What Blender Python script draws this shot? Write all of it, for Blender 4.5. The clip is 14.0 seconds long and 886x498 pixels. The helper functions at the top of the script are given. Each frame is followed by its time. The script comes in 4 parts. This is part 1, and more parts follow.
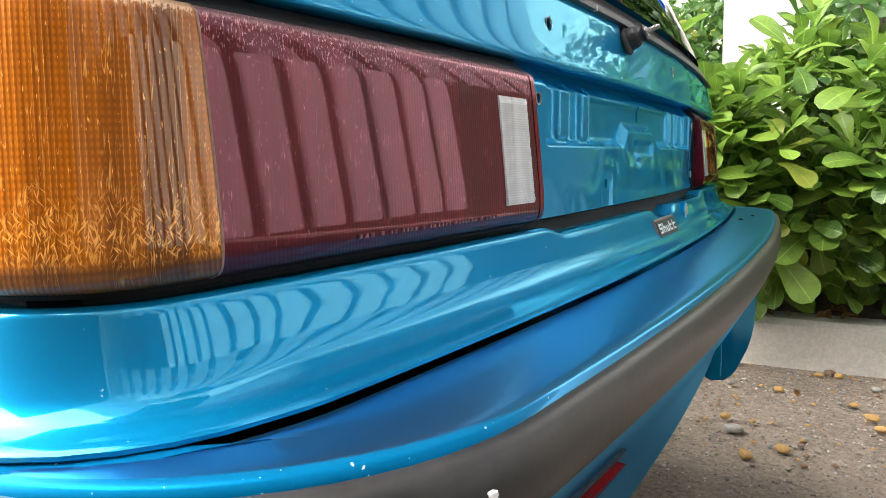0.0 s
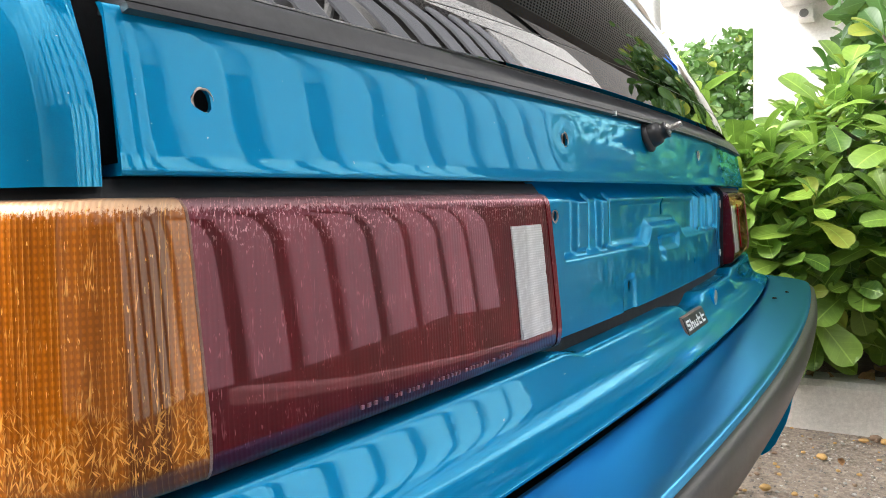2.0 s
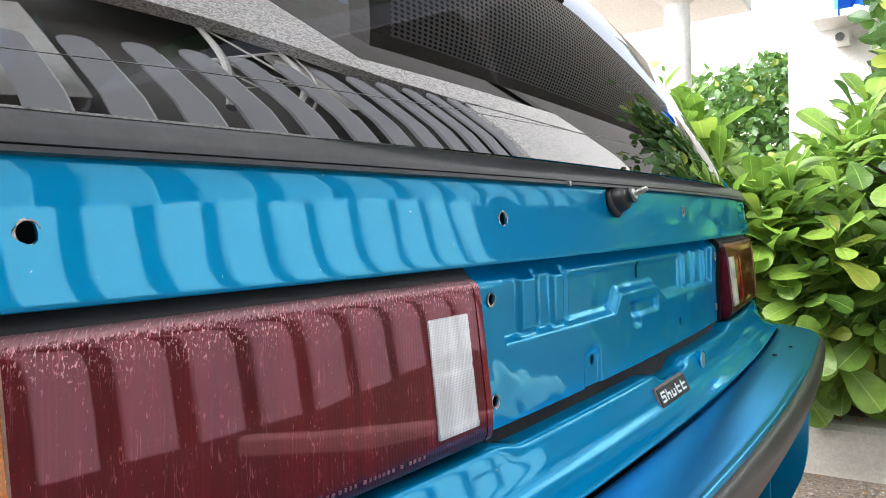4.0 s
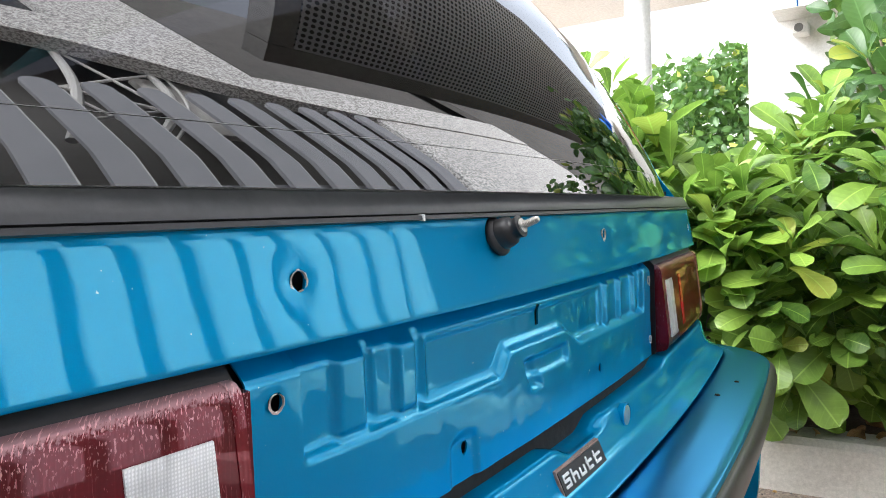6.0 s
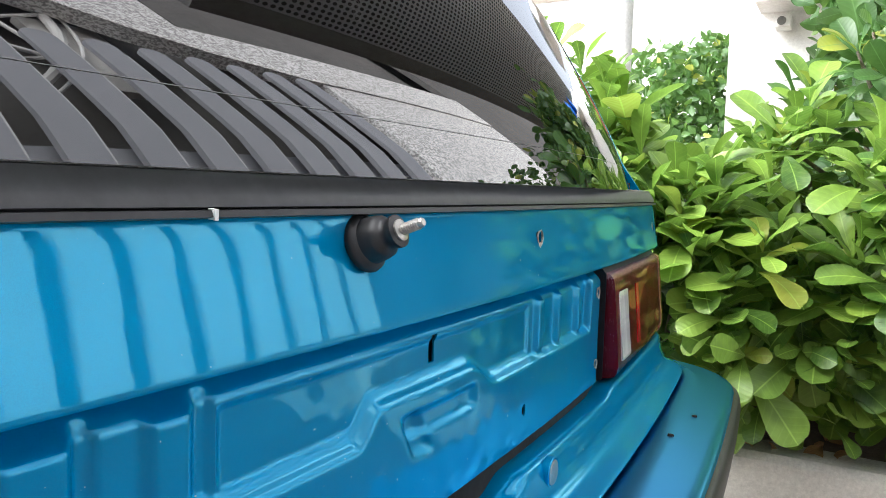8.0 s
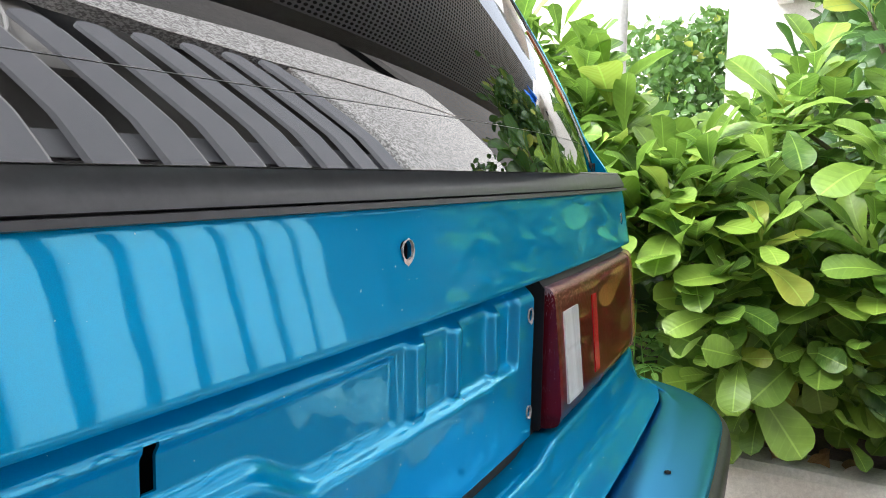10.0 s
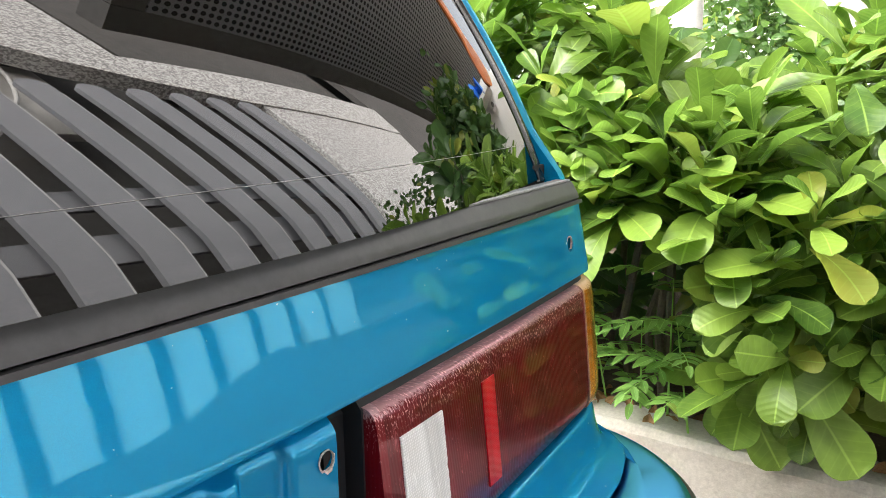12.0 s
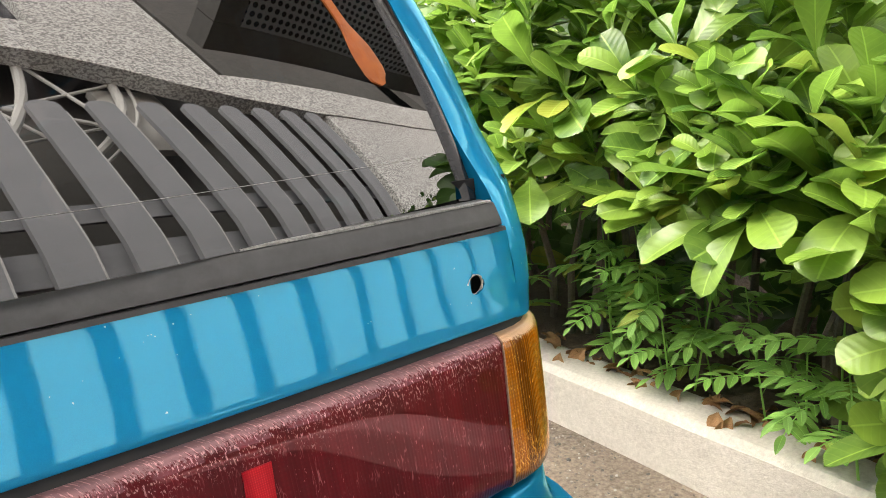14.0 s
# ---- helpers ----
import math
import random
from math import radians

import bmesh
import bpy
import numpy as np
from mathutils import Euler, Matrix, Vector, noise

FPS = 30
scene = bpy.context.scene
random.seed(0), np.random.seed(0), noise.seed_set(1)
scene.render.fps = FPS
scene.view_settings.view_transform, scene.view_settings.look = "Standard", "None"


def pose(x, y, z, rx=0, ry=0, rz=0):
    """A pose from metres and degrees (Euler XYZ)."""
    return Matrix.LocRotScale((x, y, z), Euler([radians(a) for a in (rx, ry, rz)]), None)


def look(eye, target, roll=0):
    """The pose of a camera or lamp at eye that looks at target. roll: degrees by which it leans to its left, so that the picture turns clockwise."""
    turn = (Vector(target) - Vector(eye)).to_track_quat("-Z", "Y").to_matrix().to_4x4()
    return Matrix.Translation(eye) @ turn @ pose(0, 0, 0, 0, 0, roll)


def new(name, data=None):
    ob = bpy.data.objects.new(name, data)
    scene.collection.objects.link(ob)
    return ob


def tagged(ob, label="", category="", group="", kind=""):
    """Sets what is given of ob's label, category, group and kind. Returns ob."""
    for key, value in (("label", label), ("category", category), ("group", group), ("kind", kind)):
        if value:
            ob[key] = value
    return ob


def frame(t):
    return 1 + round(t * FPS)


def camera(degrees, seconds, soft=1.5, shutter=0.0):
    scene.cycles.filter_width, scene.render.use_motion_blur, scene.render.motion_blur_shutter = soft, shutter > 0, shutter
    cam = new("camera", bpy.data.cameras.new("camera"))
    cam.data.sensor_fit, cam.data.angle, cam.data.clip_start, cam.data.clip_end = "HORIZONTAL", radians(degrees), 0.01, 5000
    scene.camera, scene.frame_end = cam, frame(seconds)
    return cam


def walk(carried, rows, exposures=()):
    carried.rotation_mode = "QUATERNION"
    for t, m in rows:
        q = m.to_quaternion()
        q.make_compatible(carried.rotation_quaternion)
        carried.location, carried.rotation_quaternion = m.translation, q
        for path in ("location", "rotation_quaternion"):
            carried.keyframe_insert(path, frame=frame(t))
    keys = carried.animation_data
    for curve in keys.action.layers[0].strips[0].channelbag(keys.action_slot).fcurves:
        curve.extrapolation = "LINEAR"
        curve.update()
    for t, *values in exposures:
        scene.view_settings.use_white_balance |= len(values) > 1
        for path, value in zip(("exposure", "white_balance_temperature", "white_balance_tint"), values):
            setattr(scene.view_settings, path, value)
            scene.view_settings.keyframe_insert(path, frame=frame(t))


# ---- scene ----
cam = camera(63.0, 14.0, soft=0.6)
PATH = [
    (0, (-0.914, -0.249, 0.704), (0.823, 0.714, 0.464), -1.0),
    (0.5, (-0.909, -0.249, 0.721), (0.828, 0.72, 0.507), -1.0),
    (1, (-0.904, -0.248, 0.735), (0.828, 0.735, 0.547), -1.1),
    (1.5, (-0.895, -0.249, 0.75), (0.825, 0.758, 0.589), -1.3),
    (2, (-0.887, -0.251, 0.768), (0.817, 0.79, 0.641), -1.6),
    (2.2, (-0.884, -0.253, 0.776), (0.811, 0.803, 0.659), -1.6),
    (4.3, (-0.797, -0.313, 0.82), (0.854, 0.813, 0.767), -1.9),
    (4.5, (-0.777, -0.315, 0.828), (0.878, 0.804, 0.762), -1.6),
    (5, (-0.713, -0.319, 0.837), (0.961, 0.774, 0.774), -2.3),
    (5.5, (-0.664, -0.306, 0.836), (1.024, 0.765, 0.77), -2.7),
    (6, (-0.613, -0.298, 0.848), (1.086, 0.754, 0.762), -2.2),
    (6.5, (-0.57, -0.29, 0.849), (1.134, 0.752, 0.741), -1.5),
    (7, (-0.537, -0.273, 0.863), (1.175, 0.751, 0.726), -0.2),
    (7.5, (-0.475, -0.265, 0.86), (1.249, 0.736, 0.708), 0.7),
    (8, (-0.419, -0.259, 0.861), (1.318, 0.719, 0.699), 1.5),
    (8.5, (-0.36, -0.254, 0.861), (1.383, 0.712, 0.703), 1.7),
    (11, (-0.05, -0.236, 0.883), (1.649, 0.783, 0.607), -0.2),
    (11.5, (0.022, -0.252, 0.932), (1.688, 0.808, 0.615), -0.6),
    (12, (0.098, -0.278, 0.934), (1.689, 0.871, 0.549), -0.7),
    (12.5, (0.175, -0.317, 0.929), (1.626, 0.989, 0.494), -1.5),
    (13, (0.255, -0.354, 0.944), (1.581, 1.072, 0.487), -2.2),
    (13.5, (0.333, -0.355, 0.947), (1.557, 1.159, 0.491), -3.3),
    (14, (0.377, -0.384, 0.952), (1.497, 1.21, 0.502), -2.7),
]
walk(cam, [(t, look(eye, target, roll)) for t, eye, target, roll in PATH],
     [(0, 2.0, 6700, 10), (2.2, 2.08, 6500, 10), (4.5, 2.15, 6300, 10), (8.5, 2.1, 6250, 10), (11, 2.28, 6500, 10), (12.5, 2.32, 6950, 10), (13.5, 2.26, 7200, 10), (14, 2.24, 7150, 10)])

# ---- light ----
world = bpy.data.worlds.new("world")
scene.world = world
world.use_nodes = True
wn = world.node_tree.nodes
wl = world.node_tree.links
sky = wn.new("ShaderNodeTexSky")
sky.sky_type = "NISHITA"
sky.sun_disc = False
sky.sun_elevation = radians(47)
sky.sun_rotation = radians(-37)
sky.dust_density = 4.0
hsv = wn.new("ShaderNodeHueSaturation")
hsv.inputs["Saturation"].default_value = 0.3
wl.new(sky.outputs[0], hsv.inputs["Color"])
wl.new(hsv.outputs[0], wn["Background"].inputs["Color"])
wn["Background"].inputs["Strength"].default_value = 0.15

sun = new("sun", bpy.data.lights.new("sun", "SUN"))
sun.data.energy = 2.4
sun.data.angle = radians(75)
sun.data.color = (1.0, 0.98, 0.95)
sun.matrix_world = look((-4.2, 5.5, 7.5), (0, 0, 0))


# ---- materials ----
def shader(name):
    m = bpy.data.materials.new(name)
    m.use_nodes = True
    return m, m.node_tree.nodes, m.node_tree.links, m.node_tree.nodes["Principled BSDF"]


def texco(n, l, scale=(1, 1, 1)):
    c = n.new("ShaderNodeTexCoord")
    mp = n.new("ShaderNodeMapping")
    mp.inputs["Scale"].default_value = scale
    l.new(c.outputs["Object"], mp.inputs["Vector"])
    return mp.outputs[0]


def noise_tex(n, l, vec, scale, detail=4.0, rough=0.6):
    t = n.new("ShaderNodeTexNoise")
    t.inputs["Scale"].default_value = scale
    t.inputs["Detail"].default_value = detail
    t.inputs["Roughness"].default_value = rough
    l.new(vec, t.inputs["Vector"])
    return t.outputs[0]


def ramp(n, l, src, stops):
    r = n.new("ShaderNodeValToRGB")
    e = r.color_ramp.elements
    while len(e) < len(stops):
        e.new(0.5)
    for el, (p, c) in zip(e, stops):
        el.position = p
        el.color = (*c, 1) if len(c) == 3 else c
    l.new(src, r.inputs[0])
    return r.outputs[0]


def grey(v):
    return (v, v, v)


def mixc(n, l, fac, a, b):
    m = n.new("ShaderNodeMix")
    m.data_type = "RGBA"
    for src, k in ((fac, 0), (a, 6), (b, 7)):
        if isinstance(src, (int, float)):
            m.inputs[k].default_value = src
        elif isinstance(src, tuple):
            m.inputs[k].default_value = (*src, 1)
        else:
            l.new(src, m.inputs[k])
    return m.outputs[2]


def bump(n, l, p, h, strength, dist):
    b = n.new("ShaderNodeBump")
    b.inputs["Strength"].default_value = strength
    b.inputs["Distance"].default_value = dist
    l.new(h, b.inputs["Height"])
    l.new(b.outputs[0], p.inputs["Normal"])
    return b


def rough_mat(name, a, b, scale, rough=0.8, bumps=0.4, dist=0.004, fine=8.0, metal=0.0):
    """A matt surface whose colour wanders between a and b at two scales, with a fine relief."""
    m, n, l, p = shader(name)
    v = texco(n, l)
    big = noise_tex(n, l, v, scale, 5)
    small = noise_tex(n, l, v, scale * fine, 6, 0.7)
    c1 = ramp(n, l, big, [(0.3, a), (0.7, b)])
    c2 = ramp(n, l, small, [(0.3, tuple(x * 0.75 for x in a)), (0.7, tuple(min(1, x * 1.2) for x in b))])
    l.new(mixc(n, l, 0.45, c1, c2), p.inputs["Base Color"])
    p.inputs["Roughness"].default_value = rough
    p.inputs["Metallic"].default_value = metal
    bump(n, l, p, small, bumps, dist)
    return m


def lacquer(n, l, p, tint, ior, rough=0.02, normal=None):
    """A clear coat over the shader p that tints what it mirrors."""
    gl = n.new("ShaderNodeBsdfGlossy")
    gl.inputs["Color"].default_value = (*tint, 1)
    gl.inputs["Roughness"].default_value = rough
    fr = n.new("ShaderNodeFresnel")
    fr.inputs["IOR"].default_value = ior
    if normal:
        l.new(normal, gl.inputs["Normal"])
    mx = n.new("ShaderNodeMixShader")
    l.new(fr.outputs[0], mx.inputs[0])
    l.new(p.outputs[0], mx.inputs[1])
    l.new(gl.outputs[0], mx.inputs[2])
    l.new(mx.outputs[0], n["Material Output"].inputs["Surface"])


def calc(n, l, op, *args):
    m = n.new("ShaderNodeMath")
    m.operation = op
    for k, a in enumerate(args):
        if isinstance(a, (int, float)):
            m.inputs[k].default_value = a
        else:
            l.new(a, m.inputs[k])
    return m.outputs[0]


def paint_mat(name, deep=1.0, ior=1.85, dull=0.025, chip=0.772, tint=(0.33, 0.88, 1.0)):
    """Metallic car paint. deep: how far its colour is dimmed; dull: how blurred its gloss is; chip: fewer specks when higher."""
    m, n, l, p = shader(name)
    v = texco(n, l)
    big = noise_tex(n, l, v, 3.0, 4)
    flake = noise_tex(n, l, v, 2600.0, 1)
    c1 = ramp(n, l, big, [(0.3, (0.0, 0.205, 0.425)), (0.7, (0.0, 0.230, 0.468))])
    c2 = ramp(n, l, flake, [(0.35, (0.0, 0.172, 0.38)), (0.65, (0.0, 0.250, 0.515))])
    base = mixc(n, l, 1.0 - deep, mixc(n, l, 0.45, c1, c2), (0.0, 0.02, 0.09))
    chips = ramp(n, l, noise_tex(n, l, v, 330.0, 2, 0.4), [(chip, grey(0.0)), (chip + 0.02, grey(1.0))])
    l.new(mixc(n, l, chips, base, (0.45, 0.55, 0.58)), p.inputs["Base Color"])
    p.inputs["Metallic"].default_value = 0.35
    p.inputs["Roughness"].default_value = 0.36
    p.inputs["Specular IOR Level"].default_value = 0.0
    b = n.new("ShaderNodeBump")
    b.inputs["Strength"].default_value = 1.0
    b.inputs["Distance"].default_value = 0.00016
    wavy = noise_tex(n, l, v, 14.0, 2)
    peel = noise_tex(n, l, v, 620.0, 1)
    l.new(calc(n, l, "ADD", wavy, calc(n, l, "MULTIPLY", peel, 0.021)), b.inputs["Height"])
    lacquer(n, l, p, tint, ior, dull, b.outputs[0])
    return m


def lens_mat(name, dark, light, rib, scratch=0.8, tangle=0.0, lines=0.2, grid=0.3, haze=0.5, mark=(0.9, 0.4, 0.1), tint=(1, 1, 1), fleck=0.0):
    """Ribbed lamp plastic: fine ribs and dots, upright scratches, tangled scuffs at the foot and a worn top edge."""
    m, n, l, p = shader(name)
    spl = n.new("ShaderNodeSeparateXYZ")
    l.new(texco(n, l), spl.inputs[0])
    u = calc(n, l, "ADD", calc(n, l, "ABSOLUTE", spl.outputs[0]), spl.outputs[1])
    z = spl.outputs[2]

    def flat(su, sz):
        c = n.new("ShaderNodeCombineXYZ")
        l.new(calc(n, l, "MULTIPLY", u, su), c.inputs[0])
        l.new(calc(n, l, "MULTIPLY", z, sz), c.inputs[2])
        return c.outputs[0]

    def wave(su, sz):
        a = calc(n, l, "SINE", calc(n, l, "MULTIPLY", u, su)) if su else None
        return a or calc(n, l, "SINE", calc(n, l, "MULTIPLY", z, sz))

    ribs = wave(rib, 0)
    dots = calc(n, l, "MULTIPLY", calc(n, l, "ADD", ribs, 1.0), calc(n, l, "ADD", wave(0, rib), 1.0))
    wide = noise_tex(n, l, flat(55, 2), 1.0, 2)
    base = mixc(n, l, ramp(n, l, wide, [(0.38, grey(0)), (0.62, grey(1))]), dark, light)
    base = mixc(n, l, ramp(n, l, calc(n, l, "MULTIPLY", dots, 0.25), [(0.1, grey(grid)), (0.6, grey(0))]), base, tuple(c * 0.55 for c in dark))
    keep = noise_tex(n, l, flat(120, 6), 1.0, 2)
    thin = calc(n, l, "MULTIPLY", ramp(n, l, ribs, [(0.86, grey(0)), (1.0, grey(1))]), ramp(n, l, keep, [(0.45, grey(0)), (0.6, grey(lines))]))
    base = mixc(n, l, thin, base, mark)
    cracks = ramp(n, l, noise_tex(n, l, flat(210, 28), 1.0, 2, 0.5), [(0.484, grey(0)), (0.5, grey(1)), (0.516, grey(0))])
    where = ramp(n, l, noise_tex(n, l, flat(60, 45), 1.0, 3), [(0.50, grey(0)), (0.62, grey(scratch))])
    base = mixc(n, l, calc(n, l, "MULTIPLY", cracks, where), base, mark)
    dash = ramp(n, l, noise_tex(n, l, flat(620, 170), 1.0, 2, 0.6), [(0.66, grey(0)), (0.70, grey(scratch))])
    base = mixc(n, l, dash, base, mark)
    if tangle:
        knots = None
        for k, lean in enumerate((-0.9, -0.35, 0.25, 0.8)):
            ca, sa = math.cos(lean), math.sin(lean)
            across = calc(n, l, "ADD", calc(n, l, "MULTIPLY", u, ca), calc(n, l, "MULTIPLY", z, sa))
            down = calc(n, l, "SUBTRACT", calc(n, l, "MULTIPLY", z, ca), calc(n, l, "MULTIPLY", u, sa))
            c = n.new("ShaderNodeCombineXYZ")
            l.new(calc(n, l, "MULTIPLY", across, 760.0), c.inputs[0])
            c.inputs[1].default_value = 7.3 * k
            l.new(calc(n, l, "MULTIPLY", down, 130.0), c.inputs[2])
            one = ramp(n, l, noise_tex(n, l, c.outputs[0], 1.0, 1, 0.5), [(0.61, grey(0)), (0.70, grey(0.85))])
            knots = calc(n, l, "MAXIMUM", knots, one) if knots else one
        foot = calc(n, l, "ADD", calc(n, l, "MULTIPLY", calc(n, l, "SUBTRACT", 0.700, z), 18.0), calc(n, l, "MULTIPLY", noise_tex(n, l, flat(70, 60), 1.0, 3), 0.8))
        foot = ramp(n, l, foot, [(0.45, grey(0)), (0.75, grey(tangle))])
        over = ramp(n, l, z, [(0.666, grey(0)), (0.669, grey(1))])
        base = mixc(n, l, calc(n, l, "MULTIPLY", calc(n, l, "MULTIPLY", knots, foot), over), base, mark)
    rim = calc(n, l, "ADD", calc(n, l, "MULTIPLY", calc(n, l, "SUBTRACT", z, 0.762), 60.0), calc(n, l, "MULTIPLY", noise_tex(n, l, flat(620, 380), 1.0, 4, 0.7), 1.1))
    base = mixc(n, l, ramp(n, l, rim, [(0.86, grey(0)), (1.06, grey(haze))]), base, tuple(min(1, 0.5 * c + 0.25) for c in mark))
    if fleck:
        # pale flecks and drips, dense along the top edge and thinning out below it
        bits = ramp(n, l, noise_tex(n, l, flat(760, 330), 1.0, 2, 0.6), [(0.575, grey(0)), (0.615, grey(1))])
        upper = calc(n, l, "ADD", calc(n, l, "MULTIPLY", calc(n, l, "SUBTRACT", z, 0.752), 30.0), noise_tex(n, l, flat(90, 40), 1.0, 3))
        upper = ramp(n, l, upper, [(0.42, grey(0)), (0.95, grey(fleck))])
        base = mixc(n, l, calc(n, l, "MULTIPLY", bits, upper), base, (0.78, 0.42, 0.42))
    base = mixc(n, l, ramp(n, l, z, [(0.664, grey(0.75)), (0.6675, grey(0.0))]), base, tuple(c * 0.5 for c in dark))
    l.new(base, p.inputs["Base Color"])
    p.inputs["Roughness"].default_value = 0.3
    p.inputs["Specular IOR Level"].default_value = 0.1
    bump(n, l, p, ribs, 0.2, 0.0002 if fleck else 0.0006)
    lacquer(n, l, p, tint, 1.6)
    return m


def glass_mat(name, tint, gloss_ior=1.5, rough=0.01):
    m, n, l, p = shader(name)
    tr = n.new("ShaderNodeBsdfTransparent")
    tr.inputs[0].default_value = (*tint, 1)
    gl = n.new("ShaderNodeBsdfGlossy")
    gl.inputs["Roughness"].default_value = rough
    fr = n.new("ShaderNodeFresnel")
    fr.inputs["IOR"].default_value = gloss_ior
    mx = n.new("ShaderNodeMixShader")
    l.new(fr.outputs[0], mx.inputs[0])
    l.new(tr.outputs[0], mx.inputs[1])
    l.new(gl.outputs[0], mx.inputs[2])
    l.new(mx.outputs[0], n["Material Output"].inputs["Surface"])
    return m


def leaf_mat(name, a, b, gloss=0.38):
    m, n, l, p = shader(name)
    info = n.new("ShaderNodeObjectInfo")
    geo = n.new("ShaderNodeNewGeometry")
    add = n.new("ShaderNodeMath")
    add.operation = "ADD"
    l.new(info.outputs["Random"], add.inputs[0])
    l.new(geo.outputs["Random Per Island"], add.inputs[1])
    fra = n.new("ShaderNodeMath")
    fra.operation = "FRACT"
    l.new(add.outputs[0], fra.inputs[0])
    v = texco(n, l)
    blot = noise_tex(n, l, v, 25.0, 4)
    mid = tuple((x + y) / 2 for x, y in zip(a, b))
    c = ramp(n, l, fra.outputs[0], [(0.0, a), (0.55, mid), (0.93, b), (0.97, (0.30, 0.33, 0.05))])
    c = mixc(n, l, ramp(n, l, blot, [(0.4, grey(0)), (0.7, grey(0.3))]), c, tuple(x * 1.5 for x in b))
    ac = n.new("ShaderNodeAttribute")
    ac.attribute_name = "across"
    al = n.new("ShaderNodeAttribute")
    al.attribute_name = "along"
    ab = n.new("ShaderNodeMath")
    ab.operation = "ABSOLUTE"
    l.new(ac.outputs["Fac"], ab.inputs[0])
    rib = ramp(n, l, ab.outputs[0], [(0.02, grey(0.6)), (0.07, grey(0.0))])
    slant = n.new("ShaderNodeMath")
    slant.operation = "MULTIPLY_ADD"
    l.new(ab.outputs[0], slant.inputs[0])
    slant.inputs[1].default_value = -0.16
    l.new(al.outputs["Fac"], slant.inputs[2])
    many = n.new("ShaderNodeMath")
    many.operation = "MULTIPLY"
    many.inputs[1].default_value = 62.0
    l.new(slant.outputs[0], many.inputs[0])
    sn = n.new("ShaderNodeMath")
    sn.operation = "SINE"
    l.new(many.outputs[0], sn.inputs[0])
    side = ramp(n, l, sn.outputs[0], [(0.80, grey(0.0)), (1.0, grey(0.10))])
    pale = tuple(min(1, x * 1.7 + 0.03) for x in b)
    c = mixc(n, l, side, c, pale)
    c = mixc(n, l, rib, c, pale)
    l.new(c, p.inputs["Base Color"])
    p.inputs["Roughness"].default_value = gloss
    tl = n.new("ShaderNodeBsdfTranslucent")
    l.new(mixc(n, l, 0.5, c, (0.22, 0.40, 0.07)), tl.inputs[0])
    mx = n.new("ShaderNodeMixShader")
    mx.inputs[0].default_value = 0.35
    l.new(p.outputs[0], mx.inputs[1])
    l.new(tl.outputs[0], mx.inputs[2])
    l.new(mx.outputs[0], n["Material Output"].inputs["Surface"])
    bump(n, l, p, sn.outputs[0], 0.18, 0.001)
    return m


def speckle_mat():
    m, n, l, p = shader("roughcast")
    v = texco(n, l)
    a = ramp(n, l, noise_tex(n, l, v, 12.0, 2, 0.7), [(0.43, grey(0.30)), (0.55, grey(0.98))])
    b = ramp(n, l, noise_tex(n, l, v, 0.5, 3), [(0.3, grey(0.86)), (0.7, grey(0.97))])
    l.new(mixc(n, l, 0.15, a, b), p.inputs["Base Color"])
    p.inputs["Roughness"].default_value = 0.9
    return m


def ground_mat():
    m, n, l, p = shader("gritty_ground")
    v = texco(n, l)
    big = noise_tex(n, l, v, 1.6, 5)
    grit = noise_tex(n, l, v, 70.0, 6, 0.75)
    vor = n.new("ShaderNodeTexVoronoi")
    vor.inputs["Scale"].default_value = 62.0
    l.new(v, vor.inputs["Vector"])
    c = ramp(n, l, big, [(0.35, (0.17, 0.135, 0.108)), (0.65, (0.40, 0.315, 0.245))])
    c2 = ramp(n, l, grit, [(0.36, (0.07, 0.058, 0.048)), (0.64, (0.46, 0.375, 0.30))])
    c = mixc(n, l, 0.5, c, c2)
    c = mixc(n, l, ramp(n, l, vor.outputs[0], [(0.10, grey(0.4)), (0.28, grey(0))]), c, (0.40, 0.35, 0.30))
    l.new(c, p.inputs["Base Color"])
    p.inputs["Roughness"].default_value = 0.95
    bump(n, l, p, grit, 0.9, 0.02)
    return m


PAINT = paint_mat("teal_metallic_paint")
PAINTDULL = paint_mat("weathered_teal_paint", 0.60, 1.16, 0.28, 0.715, (0.10, 0.42, 0.76))
GLOSSBLACK = rough_mat("glossy_black_seal", (0.010, 0.010, 0.011), (0.018, 0.018, 0.019), 20, 0.14, 0.05, 0.0005)
BLACK = rough_mat("black_plastic", (0.012, 0.012, 0.013), (0.022, 0.022, 0.024), 20, 0.45, 0.15, 0.001)
RUBBER = rough_mat("grey_rubber", (0.03, 0.031, 0.033), (0.05, 0.051, 0.053), 12, 0.42, 0.15, 0.001)
BUMPRUBBER = rough_mat("dark_bumper_rubber", (0.012, 0.012, 0.012), (0.028, 0.027, 0.026), 14, 0.36, 0.2, 0.0008)
HOUSING = rough_mat("matt_black_plastic", (0.004, 0.004, 0.005), (0.009, 0.009, 0.011), 20, 0.6, 0.1, 0.001)
DARK = rough_mat("dark_interior", (0.006, 0.006, 0.007), (0.012, 0.012, 0.012), 5, 0.9)
RED = lens_mat("red_lamp_plastic", (0.066, 0.0006, 0.0024), (0.105, 0.0010, 0.0045), 2200, 0.45, 0.0, 0.05, 0.15, 0.45, (0.52, 0.16, 0.18), (0.90, 0.44, 0.52), 0.7)
